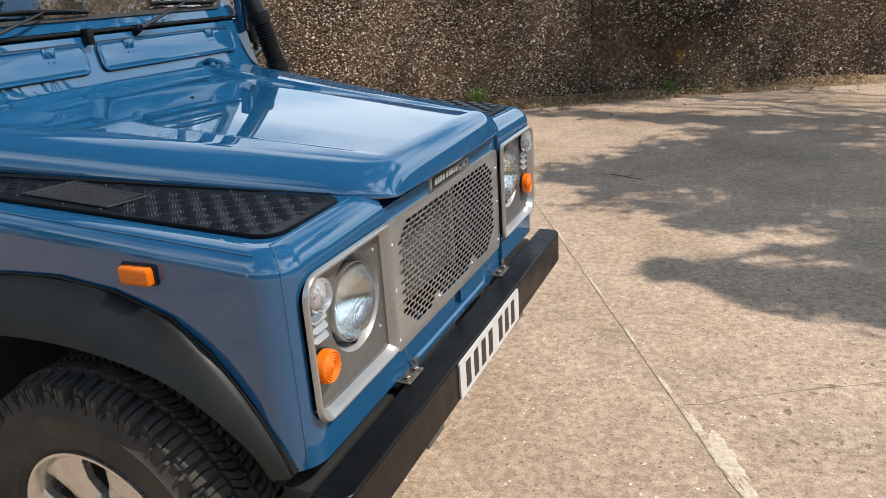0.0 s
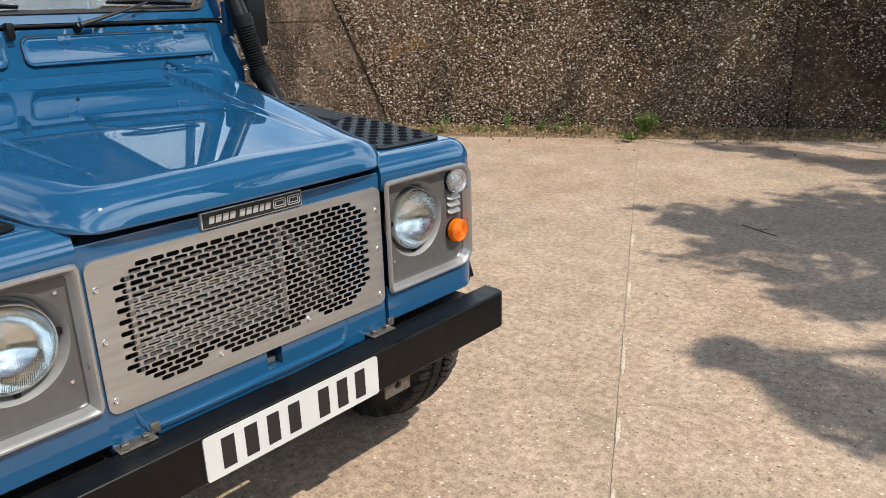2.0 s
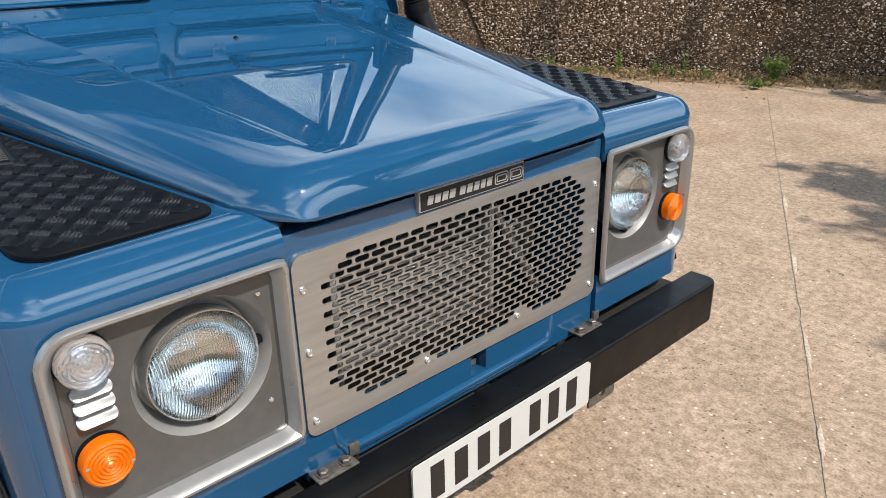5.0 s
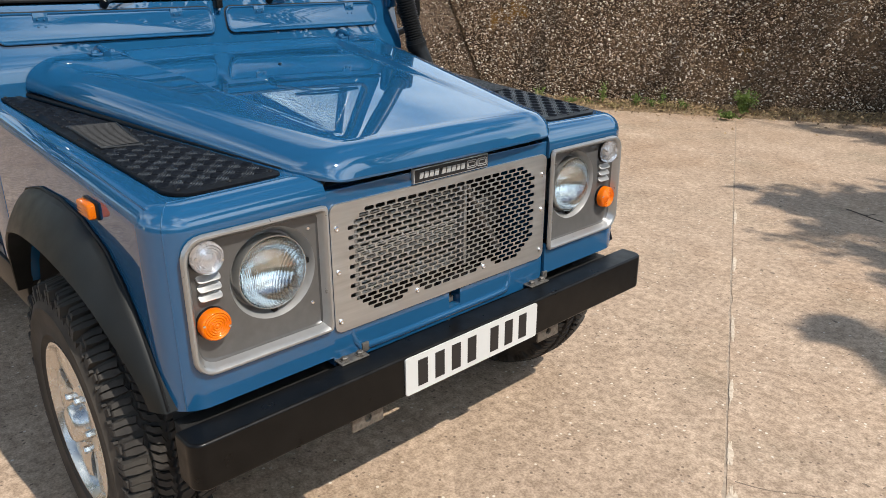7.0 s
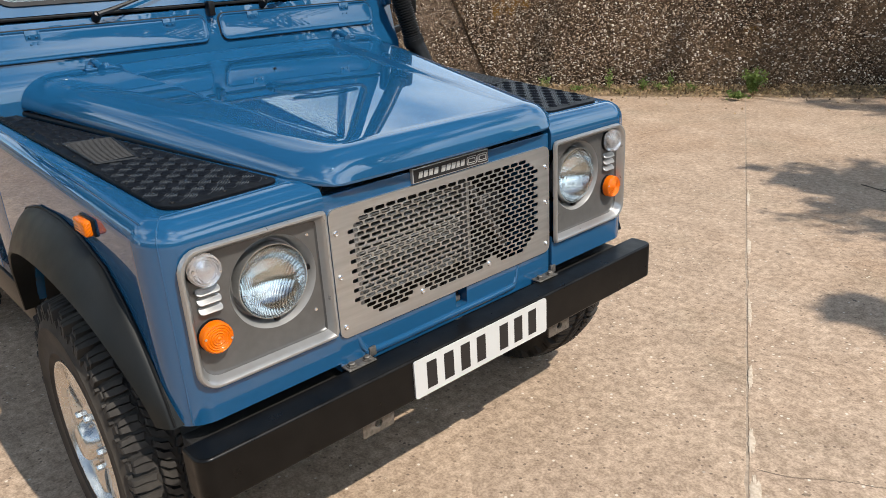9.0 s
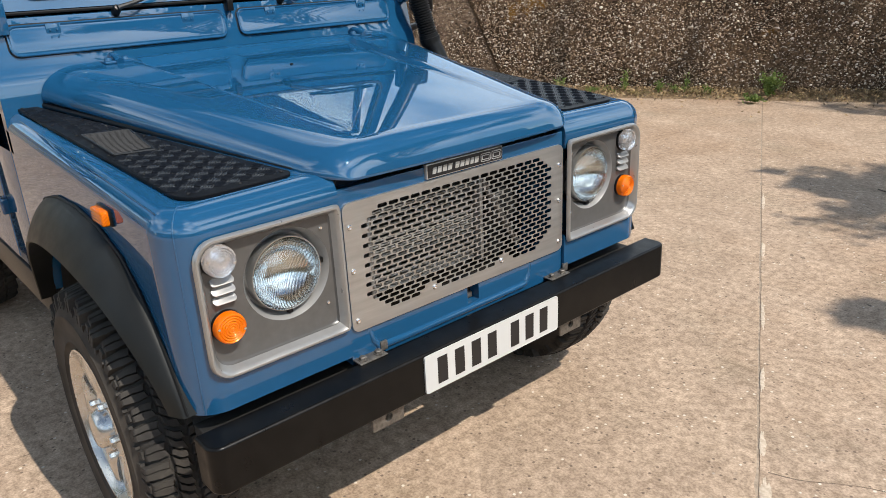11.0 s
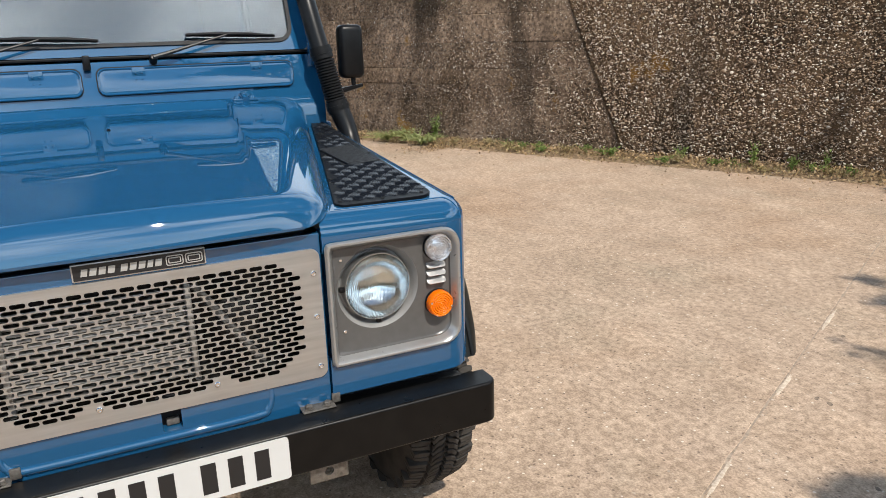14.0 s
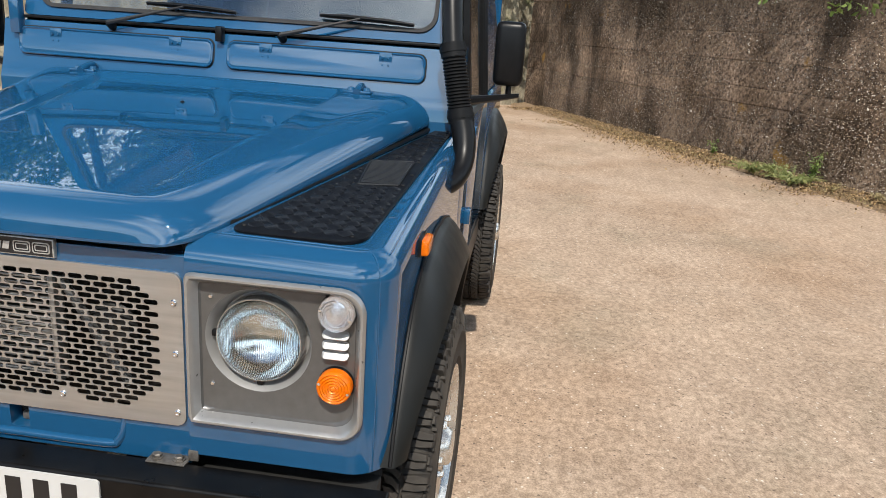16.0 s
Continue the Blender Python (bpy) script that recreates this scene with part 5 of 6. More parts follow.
for y in (-0.305, 0.085):
    bm = bmesh.new()
    box(bm, (-0.090, y, 0.735), (-0.056, y + 0.014, 0.98), 0.003)
    part("cooler_tank", bm, M_COOLER, rad_core)
bm = bmesh.new()
lathe(bm, [(0.055, -0.11), (0.058, -0.09), (0.045, -0.075), (0.012, -0.07), (0.010, -0.06)], Matrix.Translation((0, 0.205, 0.865)) @ AX_X, 28)
part("horn", bm, M_RAD, rad_core, "dark round horn")
bm = bmesh.new()
tube(bm, [(-0.07, 0.105, 0.975), (-0.07, 0.250, 0.745)], 0.010, 8)
part("stay", bm, M_STAY, rad_core, "bare metal diagonal stay")

# badge: black plate with a silver edge and plain silver shapes
bm = bmesh.new()
box(bm, (-0.026, -0.137, 1.033), (-0.0135, 0.137, 1.072), 0.002)
badge = part("badge", bm, M_SILVERINK, car, "black badge strip with silver edge")
bm = bmesh.new()
box(bm, (-0.016, -0.134, 1.036), (-0.0125, 0.134, 1.069))
part("badge_face", bm, M_BLACKINK, badge)
x = -0.120
for w, gap in ((0.0125, 0.0045), (0.0135, 0.0045), (0.0135, 0.0045), (0.0135, 0.012), (0.0135, 0.0045), (0.0135, 0.0045), (0.0135, 0.0045), (0.0115, 0.0045), (0.0135, 0.0)):
    bm = bmesh.new()
    q = ((0, 1.0445), (w, 1.0445), (w + 0.0035, 1.0605), (0.0035, 1.0605))
    loft(bm, [[(-0.0124, x + sh, zz) for sh, zz in q], [(-0.0110, x + sh, zz) for sh, zz in q]], True, True, True)
    part("badge_bar", bm, M_SILVERINK, badge)
    x += w + gap
bm = bmesh.new()
for y0 in (0.052, 0.093):
    for a, b_ in ((0.0, 0.0), (0.005, 0.005)):
        o = rounded_rect(y0 + a, y0 + 0.037 - a, 1.041 + b_, 1.064 - b_, [0.005 - a * 0.5] * 4, 3)
        i_ = rounded_rect(y0 + a + 0.0022, y0 + 0.0348 - a, 1.0432 + b_, 1.0618 - b_, [0.004 - a * 0.5] * 4, 3)
        loft(bm, [[(-0.0124, y, z) for y, z in o], [(-0.0112, y, z) for y, z in o], [(-0.0112, y, z) for y, z in i_]], True)
part("badge_outline", bm, M_SILVERINK, badge, "plain silver outline shapes")

# ---- bonnet ----
def bonnet_half(x):
    return 0.432 + 0.237 * (-x) - 0.075 * (1 - math.sqrt(max(0.0, 1 - (max(0.0, x + 0.10) / 0.1045) ** 2)))


def sstep(a, b_, v):
    t = max(0.0, min(1.0, (v - a) / (b_ - a)))
    return t * t * (3 - 2 * t)


def bonnet_z(x, q):
    """Height of the skin at x and at the share q (-1..1) of the half width."""
    half = bonnet_half(x)
    y = q * half
    edge = 1.094 + 0.100 * max(0.0, -x)
    roof = 1.163 + 0.128 * max(0.0, -x - 0.02) - 0.010 * (y / half) ** 2
    d = (1 - abs(q)) * half
    R = 0.125
    if d < R:
        k = 1 - math.sqrt(max(0.0, 1 - (1 - d / R) ** 2.2))
        roof -= (roof - edge) * k
    # sunk middle panel that runs out towards the nose
    crease = 0.285 + 0.115 * (-x)
    depth = 0.0200 * max(0.0, min(1.0, (-x - 0.05) / 0.95))
    roof -= depth * (1 - sstep(crease - 0.009, crease + 0.006, abs(y))) * sstep(-1.165, -1.08, x)
    # rounded nose
    f = 0.064
    if x > -f:
        t = (x + f) / f
        lipz = 1.090
        roof = lipz + (roof - lipz) * math.sqrt(max(0.0, 1 - min(1.0, t) ** 2.6)) if roof > lipz else roof
    return roof


bm = bmesh.new()
xs = [0.004, 0.0035, 0.002, -0.001, -0.006, -0.013, -0.022, -0.033, -0.046, -0.06, -0.075] + [-0.09 - 0.0235 * i for i in range(46)] + [-1.168]
qs = [math.sin(math.pi / 2 * k / 66) for k in range(-66, 67)]
grid = []
for x in xs:
    grid.append([(x + 0.010 * (1 - q * q), q * bonnet_half(x), bonnet_z(x, q)) for q in qs])
front = grid[0]
lip = [[(p[0] - 0.0015, p[1], p[2] - 0.006) for p in front], [(p[0] - 0.010, p[1] * 0.995, p[2] - 0.007) for p in front]]
loft(bm, lip[::-1] + grid, False)
# turned-down edge along both sides
for sg in (0, -1):
    colm = [g[sg] for g in grid]
    loft(bm, [colm, [(p[0], p[1] - (0.002 if sg == -1 else -0.002), p[2] - 0.004) for p in colm], [(p[0], p[1] - (0.012 if sg == -1 else -0.012), p[2] - 0.005) for p in colm]], False)
bmesh.ops.remove_doubles(bm, verts=bm.verts, dist=0.0004)
bonnet = part("bonnet", bm, M_PAINT, car, "glossy mid-blue bonnet with sunken middle panel", 40)
# near-black block: the shade under the bonnet put into its colour
bm = bmesh.new()
box(bm, (-1.17, -0.38, 1.03), (-0.07, 0.38, 1.09))
part("bonnet_gap_fill", bm, M_GAPSHADE, car, "black filler that darkens the gap under the bonnet")
for y in (-0.475, 0.475):
    bm = bmesh.new()
    z = bonnet_z(-1.14, abs(y) / bonnet_half(-1.14))
    tube(bm, smooth_path([(-1.195, y, z + 0.004), (-1.170, y, z + 0.016), (-1.130, y, z + 0.010), (-1.10, y, z + 0.001)], 4), [0.012] * 13, 10)
    hinge = part("bonnet_hinge", bm, M_PAINT, bonnet, "blue cast bonnet hinge", 50)
    for dy in (-0.026, 0.026):
        bm = bmesh.new()
        lathe(bm, [(0.013, -0.004), (0.013, 0.006), (0.009, 0.012), (0.002, 0.013)], Matrix.Translation((-1.135, y + dy, z + 0.002)), 10)
        part("hinge_bolt", bm, M_PAINT, bonnet, "", 40)
    bm = bmesh.new()
    box(bm, (-1.16, y - 0.045, z - 0.004), (-1.105, y + 0.045, z + 0.005), 0.003)
    part("hinge_plate", bm, M_PAINT, bonnet)
# washer jet
bm = bmesh.new()
lathe(bm, [(0.006, 0), (0.006, 0.003), (0.003, 0.006), (0.001, 0.0065)], Matrix.Translation((-0.86, 0.0, bonnet_z(-0.86, 0))), 10)
part("washer_jet", bm, M_BLACKPL, bonnet)

# ---- bumper and plate ----
bm = bmesh.new()
box(bm, (0.000, -0.838, 0.494), (0.081, 0.838, 0.614))
ve = [e for e in bm.edges if abs(e.verts[0].co.z - e.verts[1].co.z) > 0.05 and e.verts[0].co.x > 0.05]
bmesh.ops.bevel(bm, geom=ve, offset=0.034, segments=6, affect="EDGES", profile=0.5)
he = [e for e in bm.edges if abs(e.verts[0].co.z - e.verts[1].co.z) < 1e-5 and max(v.co.x for v in e.verts) > 0.01]
bmesh.ops.bevel(bm, geom=he, offset=0.008, segments=3, affect="EDGES", profile=0.5)
bumper = flat_shade(part("bumper", bm, M_BUMPER, car, "plain black painted steel bumper", 40))
bm = bmesh.new()
prism(bm, rounded_rect(-0.260, 0.260, 0.499, 0.608, [0.008] * 4, 5), 0, 0.0815, 0.0865)
plate = part("number_plate", bm, M_PLATE, car, "white number plate with black bars")
y = -0.218
for k in range(7):
    bm = bmesh.new()
    box(bm, (0.0866, y, 0.515), (0.0874, y + 0.034, 0.592))
    part("plate_bar", bm, M_BLACKINK, plate)
    y += 0.061 + (0.030 if k == 3 else 0.0)
for s in (-1, 1):
    # bracket plates on the bumper top
    bm = bmesh.new()
    box(bm, (-0.024, 0.362 * s - 0.043, 0.6145), (0.013, 0.362 * s + 0.043, 0.6190), 0.002)
    box(bm, (-0.020, 0.362 * s + 0.040, 0.6145), (-0.012, 0.362 * s + 0.062, 0.640), 0.002)
    br = part("bumper_bracket", bm, M_ZINC, car, "dull zinc bracket bolted to the bumper")
    for d in (-0.024, 0.024):
        bm = bmesh.new()
        lathe(bm, [(0.014, 0), (0.014, 0.002), (0.010, 0.002), (0.010, 0.008), (0.007, 0.010)], Matrix.Translation((-0.004, 0.362 * s + d, 0.6195)), 6)
        part("bracket_bolt", bm, M_ZINC, br)
    # towing lug under the bumper
    bm = bmesh.new()
    box(bm, (0.046, 0.362 * s - 0.050, 0.440), (0.054, 0.362 * s + 0.050, 0.500), 0.003)
    hole = bmesh.new()
    lathe(hole, [(0.012, -0.1), (0.012, 0.1)], Matrix.Translation((0.05, 0.362 * s, 0.466)) @ AX_X, 16)
    mesh_part("towing_lug", carve(bm, [hole]), M_ZINC, car, "bare metal towing lug with a round hole")
    # chassis rails and dark front underside
    bm = bmesh.new()
    box(bm, (-1.6, 0.335 * s - 0.045, 0.46), (-0.03, 0.335 * s + 0.045, 0.60), 0.004)
    part("chassis_rail", bm, M_DARKPAINT, car, "black chassis rail")
    bm = bmesh.new()
    tube(bm, [(-0.18, 0.335 * s, 0.49), (-0.30, 0.42 * s, 0.43), (-0.36, 0.55 * s, 0.40)], 0.03, 8)
    part("steering_arm", bm, M_DARKPAINT, car)
bm = bmesh.new()
tube(bm, [(-0.54, -0.68, 0.385), (-0.54, 0.68, 0.385)], 0.055, 12)
lathe(bm, [(0.05, -0.14), (0.15, -0.06), (0.16, 0.02), (0.11, 0.10), (0.03, 0.14)], Matrix.Translation((-0.54, -0.18, 0.385)) @ AX_X, 16)
part("front_axle", bm, M_DARKPAINT, car, "black front axle")
# blocks added behind the bumper to stop sunlight; the gap lets one patch through
for y0, y1 in ((-0.80, 0.02), (0.24, 0.80)):
    bm = bmesh.new()
    box(bm, (-0.10, y0, 0.49), (-0.035, y1, 0.582), 0.004)
    part("bumper_gap_block", bm, M_DARKPAINT, car, "black block added behind the bumper to stop a light leak")
bm = bmesh.new()
box(bm, (-1.2, -0.42, 0.60), (-0.23, 0.42, 0.64))
part("engine_tray", bm, M_DARKPAINT, car)


# ---- wheels ----
def wheel(x, side, face, steer):
    """Chunky all-terrain tyre on an alloy wheel; local z points outwards."""
    root = new("wheel")
    root.parent = car
    root.matrix_basis = Matrix.Translation((x, face * side, 0.402)) @ Matrix.Rotation(radians(steer), 4, "Z") @ (AX_Y if side > 0 else AX_Y @ Matrix.Rotation(math.pi, 4, "X"))
    I = Matrix.Identity(4)
    bm = bmesh.new()
    prof = [(0.205, -0.205), (0.222, -0.222), (0.262, -0.230), (0.315, -0.232), (0.352, -0.222), (0.374, -0.205), (0.386, -0.185), (0.389, -0.115), (0.386, -0.045), (0.374, -0.025), (0.352, -0.008), (0.330, 0.000), (0.327, 0.003), (0.318, 0.003), (0.315, 0.001), (0.285, 0.000), (0.262, -0.003), (0.258, -0.001), (0.252, -0.001), (0.248, -0.006), (0.236, -0.012), (0.228, -0.016), (0.214, -0.024)]
    lathe(bm, prof[:11], I, 96, False, False)
    tyre = part("tyre", bm, M_TYRE, root, "black chunky all-terrain tyre", 40)
    bm = bmesh.new()
    lathe(bm, prof[10:], I, 96, False, False)
    part("sidewall", bm, M_SIDEWALL, tyre, "dusty grey-brown tyre sidewall", 40)
    vs, fs = [], []
    def block(a, w, h0, h1, shape, r0, r1, bow=0.0):
        """A tread block: its outline (shares of pitch and width), walls and a chamfered top."""
        b0, k = len(vs), len(shape)
        ca, ch = sum(p[0] for p in shape) / k, sum(p[1] for p in shape) / k
        for r, inset in ((r0, -0.05), (r1 - 0.003, 0.0), (r1, 0.10)):
            for p, q in shape:
                aa, hh = a + w * (p + (ca - p) * inset), h0 + (h1 - h0) * (q + (ch - q) * inset)
                rr = r - bow * (hh + 0.115) ** 2
                vs.append((rr * math.cos(aa), rr * math.sin(aa), hh))
        for ring in (0, k):
            for i in range(k):
                j = (i + 1) % k
                fs.append((b0 + ring + i, b0 + ring + j, b0 + ring + k + j, b0 + ring + k + i))
        fs.append(tuple(b0 + 2 * k + i for i in range(k)))
    lug_a = ((0.00, 0.00), (0.30, 0.10), (0.36, 0.52), (0.32, 1.00), (0.02, 1.00), (-0.06, 0.48))
    lug_b = ((0.36, 0.12), (0.70, 0.02), (0.74, 0.50), (0.66, 0.96), (0.38, 1.00), (0.42, 0.54))
    rib_a = ((0.00, 0.00), (0.44, 0.20), (0.52, 0.62), (0.86, 1.00), (0.42, 0.94), (0.10, 0.52))
    rib_b = ((0.56, 0.04), (0.90, 0.16), (0.98, 0.50), (1.28, 0.92), (0.98, 0.98), (0.62, 0.50))
    n = 52
    tr = random.Random(8)
    for i in range(n):
        w = 2 * math.pi / n
        a = 2 * math.pi * i / n + tr.uniform(-0.07, 0.07) * w
        lng = 0.010 + tr.uniform(-0.002, 0.002) if i % 2 else tr.uniform(-0.002, 0.002)
        for lug in (lug_a, lug_b):
            block(a, w, -0.066, -0.016 + lng, lug, 0.370, 0.404, 1.35)
            block(a + w * 0.45, w, -0.164, -0.214 - lng, lug, 0.370, 0.404, 1.35)
        for rib in (rib_a, rib_b):
            block(a, w, -0.112, -0.070, rib, 0.384, 0.4045)
            block(a + w * 0.5, w, -0.118, -0.160, rib, 0.384, 0.4045)
        block(a, w, -0.032, -0.010 + lng * 0.4, ((0.02, 0.0), (0.60, 0.0), (0.52, 1.0), (0.12, 1.0)), 0.350, 0.377)
        block(a, w, -0.016, -0.004, ((0.66, 0.0), (0.86, 0.0), (0.84, 1.0), (0.68, 1.0)), 0.345, 0.366)
    me = bpy.data.meshes.new("tyre_tread")
    me.from_pydata(vs, [], fs)
    tagged(mesh_part("tyre_tread", me, M_TYRE, root, "deep rubber tread blocks", 0), kind="stuff")
    bm = bmesh.new()
    lathe(bm, [(0.226, -0.020), (0.230, -0.012), (0.229, -0.006), (0.222, -0.006), (0.214, -0.016), (0.206, -0.030), (0.200, -0.060), (0.196, -0.12), (0.19, -0.20)], I, 72, False, False)
    rim = part("rim", bm, M_ALLOY, root, "bright silver alloy rim", 40)
    bm = bmesh.new()
    lathe(bm, [(0.19, -0.135), (0.06, -0.13)], I, 40, False, True)
    part("brake_disc", bm, M_DARKPAINT, root)
    for k in range(6):
        m = Matrix.Rotation(2 * math.pi * k / 6, 4, "Z")
        bm = bmesh.new()
        rings = []
        for r, wd, h, th in ((0.060, 0.042, -0.040, 0.030), (0.095, 0.040, -0.032, 0.028), (0.140, 0.044, -0.026, 0.026), (0.180, 0.064, -0.024, 0.024), (0.209, 0.098, -0.026, 0.022)):
            rings.append([m @ Vector(p) for p in ((r, -wd, h - th), (r, -wd, h - 0.008), (r, -wd * 0.72, h), (r, wd * 0.72, h), (r, wd, h - 0.008), (r, wd, h - th))])
        loft(bm, rings, True, True, True)
        part("spoke", bm, M_ALLOY, root, "", 50)
    bm = bmesh.new()
    lathe(bm, [(0.100, -0.060), (0.098, -0.034), (0.088, -0.028), (0.062, -0.028), (0.055, -0.010), (0.050, 0.004), (0.040, 0.010), (0.010, 0.012)], I, 40, True, True)
    hub = part("hub", bm, M_ALLOY, root, "", 40)
    for k in range(5):
        bm = bmesh.new()
        a = 2 * math.pi * k / 5
        lathe(bm, [(0.011, -0.03), (0.011, -0.012), (0.008, -0.008), (0.002, -0.007)], Matrix.Translation((0.080 * math.cos(a), 0.080 * math.sin(a), 0)), 6)
        part("wheel_nut", bm, M_ALLOY, root)
    return root


for x, face, steer in ((-0.545, 0.908, -1.0), (-2.905, 0.905, 0.0)):
    for sd in (-1, 1):
        wheel(x, sd, face, steer)

# ---- bulkhead, vents, windscreen ----
def bulk_x(z):
    return -1.190 - 0.22 * (z - 1.30)


bm = bmesh.new()
prof = [(-1.172, 1.06), (-1.172, 1.255), (-1.182, 1.285), (bulk_x(1.31), 1.31), (bulk_x(1.45), 1.450), (-1.245, 1.458), (-1.50, 1.458), (-1.50, 1.06)]
loft(bm, [[(x, yy, z) for x, z in prof] for yy in (-0.822, 0.790)], True, True, True)
bulk = part("bulkhead", bm, M_PAINT, car, "mid-blue scuttle panel below the windscreen", 30)
for ya, yb in ((-0.758, -0.052), (-0.002, 0.680)):
    mid_y, mid_z = (ya + yb) / 2, 1.385
    def ring(inset, out):
        return [(bulk_x(z) + out, y, z) for y, z in rounded_rect(ya + inset, yb - inset, 1.339 + inset, 1.430 - inset, [0.026 - inset * 0.6] * 4, 6)]
    bm = bmesh.new()
    loft(bm, [ring(0.0, -0.002), ring(0.0, 0.010), ring(0.003, 0.012), ring(0.008, 0.008), ring(0.014, 0.009)], True, False, True)
    flap = part("vent_flap", bm, M_PAINT, bulk, "blue hinged ventilation flap", 30)
    # thin black ring that draws the shadow gap round the flap
    bm = bmesh.new()
    loft(bm, [ring(-0.0035, 0.0003), ring(-0.0035, 0.0015), ring(0.001, 0.0015)], True)
    part("flap_shadow", bm, M_GAPSHADE, bulk, "thin black line for the shadow gap round the flap")
    for y in (ya + 0.135, yb - 0.135):
        bm = bmesh.new()
        box(bm, (bulk_x(1.41) + 0.004, y - 0.022, 1.376), (bulk_x(1.41) + 0.0115, y + 0.022, 1.430), 0.002)
        for dz in (0.0, 0.022):
            for dy in (-0.010, 0.010):
                lathe(bm, [(0.004, 0), (0.003, 0.002), (0.001, 0.0024)], Matrix.Translation((bulk_x(1.40) + 0.011, y + dy, 1.388 + dz)) @ AX_X, 6)
        part("flap_hinge", bm, M_PAINT, bulk)
# black strip drawn for the shadow line below the windscreen frame
bm = bmesh.new()
box(bm, (-1.262, -0.755, 1.4585), (-1.219, 0.755, 1.468), 0.003)
part("screen_shadow", bm, M_RUBBER, bulk, "thin black strip for the shadow line under the windscreen")
SCREEN = Matrix.Translation((-1.232, 0, 1.470)) @ Matrix.Rotation(radians(-20), 4, "Y")     # local z climbs the glass
scr_o, scr_i = rounded_rect(-0.755, 0.755, 0.0, 0.560, [0.03, 0.03, 0.02, 0.02], 6), rounded_rect(-0.695, 0.695, 0.038, 0.520, [0.06, 0.06, 0.05, 0.05], 6)
bm = bmesh.new()
loft(bm, [[SCREEN @ Vector((a, y, z)) for y, z in o] for a, o in ((-0.035, scr_o), (-0.004, scr_o), (0.0, scr_o), (0.0, scr_i), (-0.035, scr_i))], True)
frame_part = part("windscreen_frame", bm, M_PAINT, car, "blue windscreen frame", 30)
bm = bmesh.new()
o2 = rounded_rect(-0.704, 0.704, 0.030, 0.529, [0.07, 0.07, 0.06, 0.06], 6)
i2 = rounded_rect(-0.691, 0.691, 0.043, 0.516, [0.055, 0.055, 0.05, 0.05], 6)
loft(bm, [[SCREEN @ Vector((a, y, z)) for y, z in o] for a, o in ((-0.002, o2), (0.007, o2), (0.007, i2), (-0.012, i2))], True)
part("glass_rubber", bm, simple("glazing_rubber", (0.035, 0.035, 0.036), 0.6, var=0.2, spec=0.12), frame_part, "dark rubber glazing strip")
bm = bmesh.new()
i3 = rounded_rect(-0.690, 0.690, 0.044, 0.515, [0.05] * 4, 6)
loft(bm, [[SCREEN @ Vector((-0.010, y, z)) for y, z in i3], [SCREEN @ Vector((-0.005, y, z)) for y, z in i3]], True, True, True)
glass = part("windscreen", bm, M_GLASS, car, "clear windscreen mirroring the sky")
glass.visible_shadow = False
# catch in the middle and clamps at the sides of the frame
for y, w in ((-0.028, 0.012), (-0.765, 0.018), (0.765, 0.018)):
    bm = bmesh.new()
    zt = 1.475 if abs(y) < 0.5 else 1.53
    box(bm, (-1.225, y - w, 1.405 if abs(y) > 0.5 else 1.425), (-1.190, y + w, zt), 0.005)
    part("screen_clamp", bm, M_BLACKPL if abs(y) < 0.5 else M_PAINT, bulk, "small clamp on the windscreen frame")
# wipers
for yp, blade0, blade1 in ((-0.42, -0.30, 0.02), (0.188, 0.31, 0.63)):
    wp = new("wiper")
    wp.parent = car
    bm = bmesh.new()
    lathe(bm, [(0.014, -0.02), (0.014, 0.016), (0.009, 0.024), (0.002, 0.025)], Matrix.Translation((-1.215, yp, 1.452)) @ Matrix.Rotation(radians(60), 4, "Y"), 12)
    part("pivot", bm, M_BLACKPL, wp)
    bm = bmesh.new()
    mid = SCREEN @ Vector((0.034, (blade0 + blade1) / 2 - 0.02, 0.052))
    tube(bm, [(-1.190, yp, 1.462), (-1.193, yp + 0.05, 1.474), tuple(mid.lerp(Vector((-1.193, yp + 0.05, 1.474)), 0.4)), tuple(mid)], [0.008, 0.0070, 0.0045, 0.0035], 8)
    part("wiper_arm", bm, M_ARM, wp, "black wiper arm")
    bm = bmesh.new()
    p0, p1 = SCREEN @ Vector((0.020, blade0, 0.062)), SCREEN @ Vector((0.020, blade1, 0.050))
    tube(bm, [p0, p0.lerp(p1, 0.3) + Vector((0.008, 0, 0.004)), p0.lerp(p1, 0.7) + Vector((0.008, 0, 0.004)), p1], [0.004, 0.006, 0.006, 0.004], 6)
    tube(bm, [p0 + Vector((-0.006, 0, -0.004)), p1 + Vector((-0.006, 0, -0.004))], 0.005, 4)
    part("wiper_blade", bm, M_BLACKPL, wp, "black wiper blade")

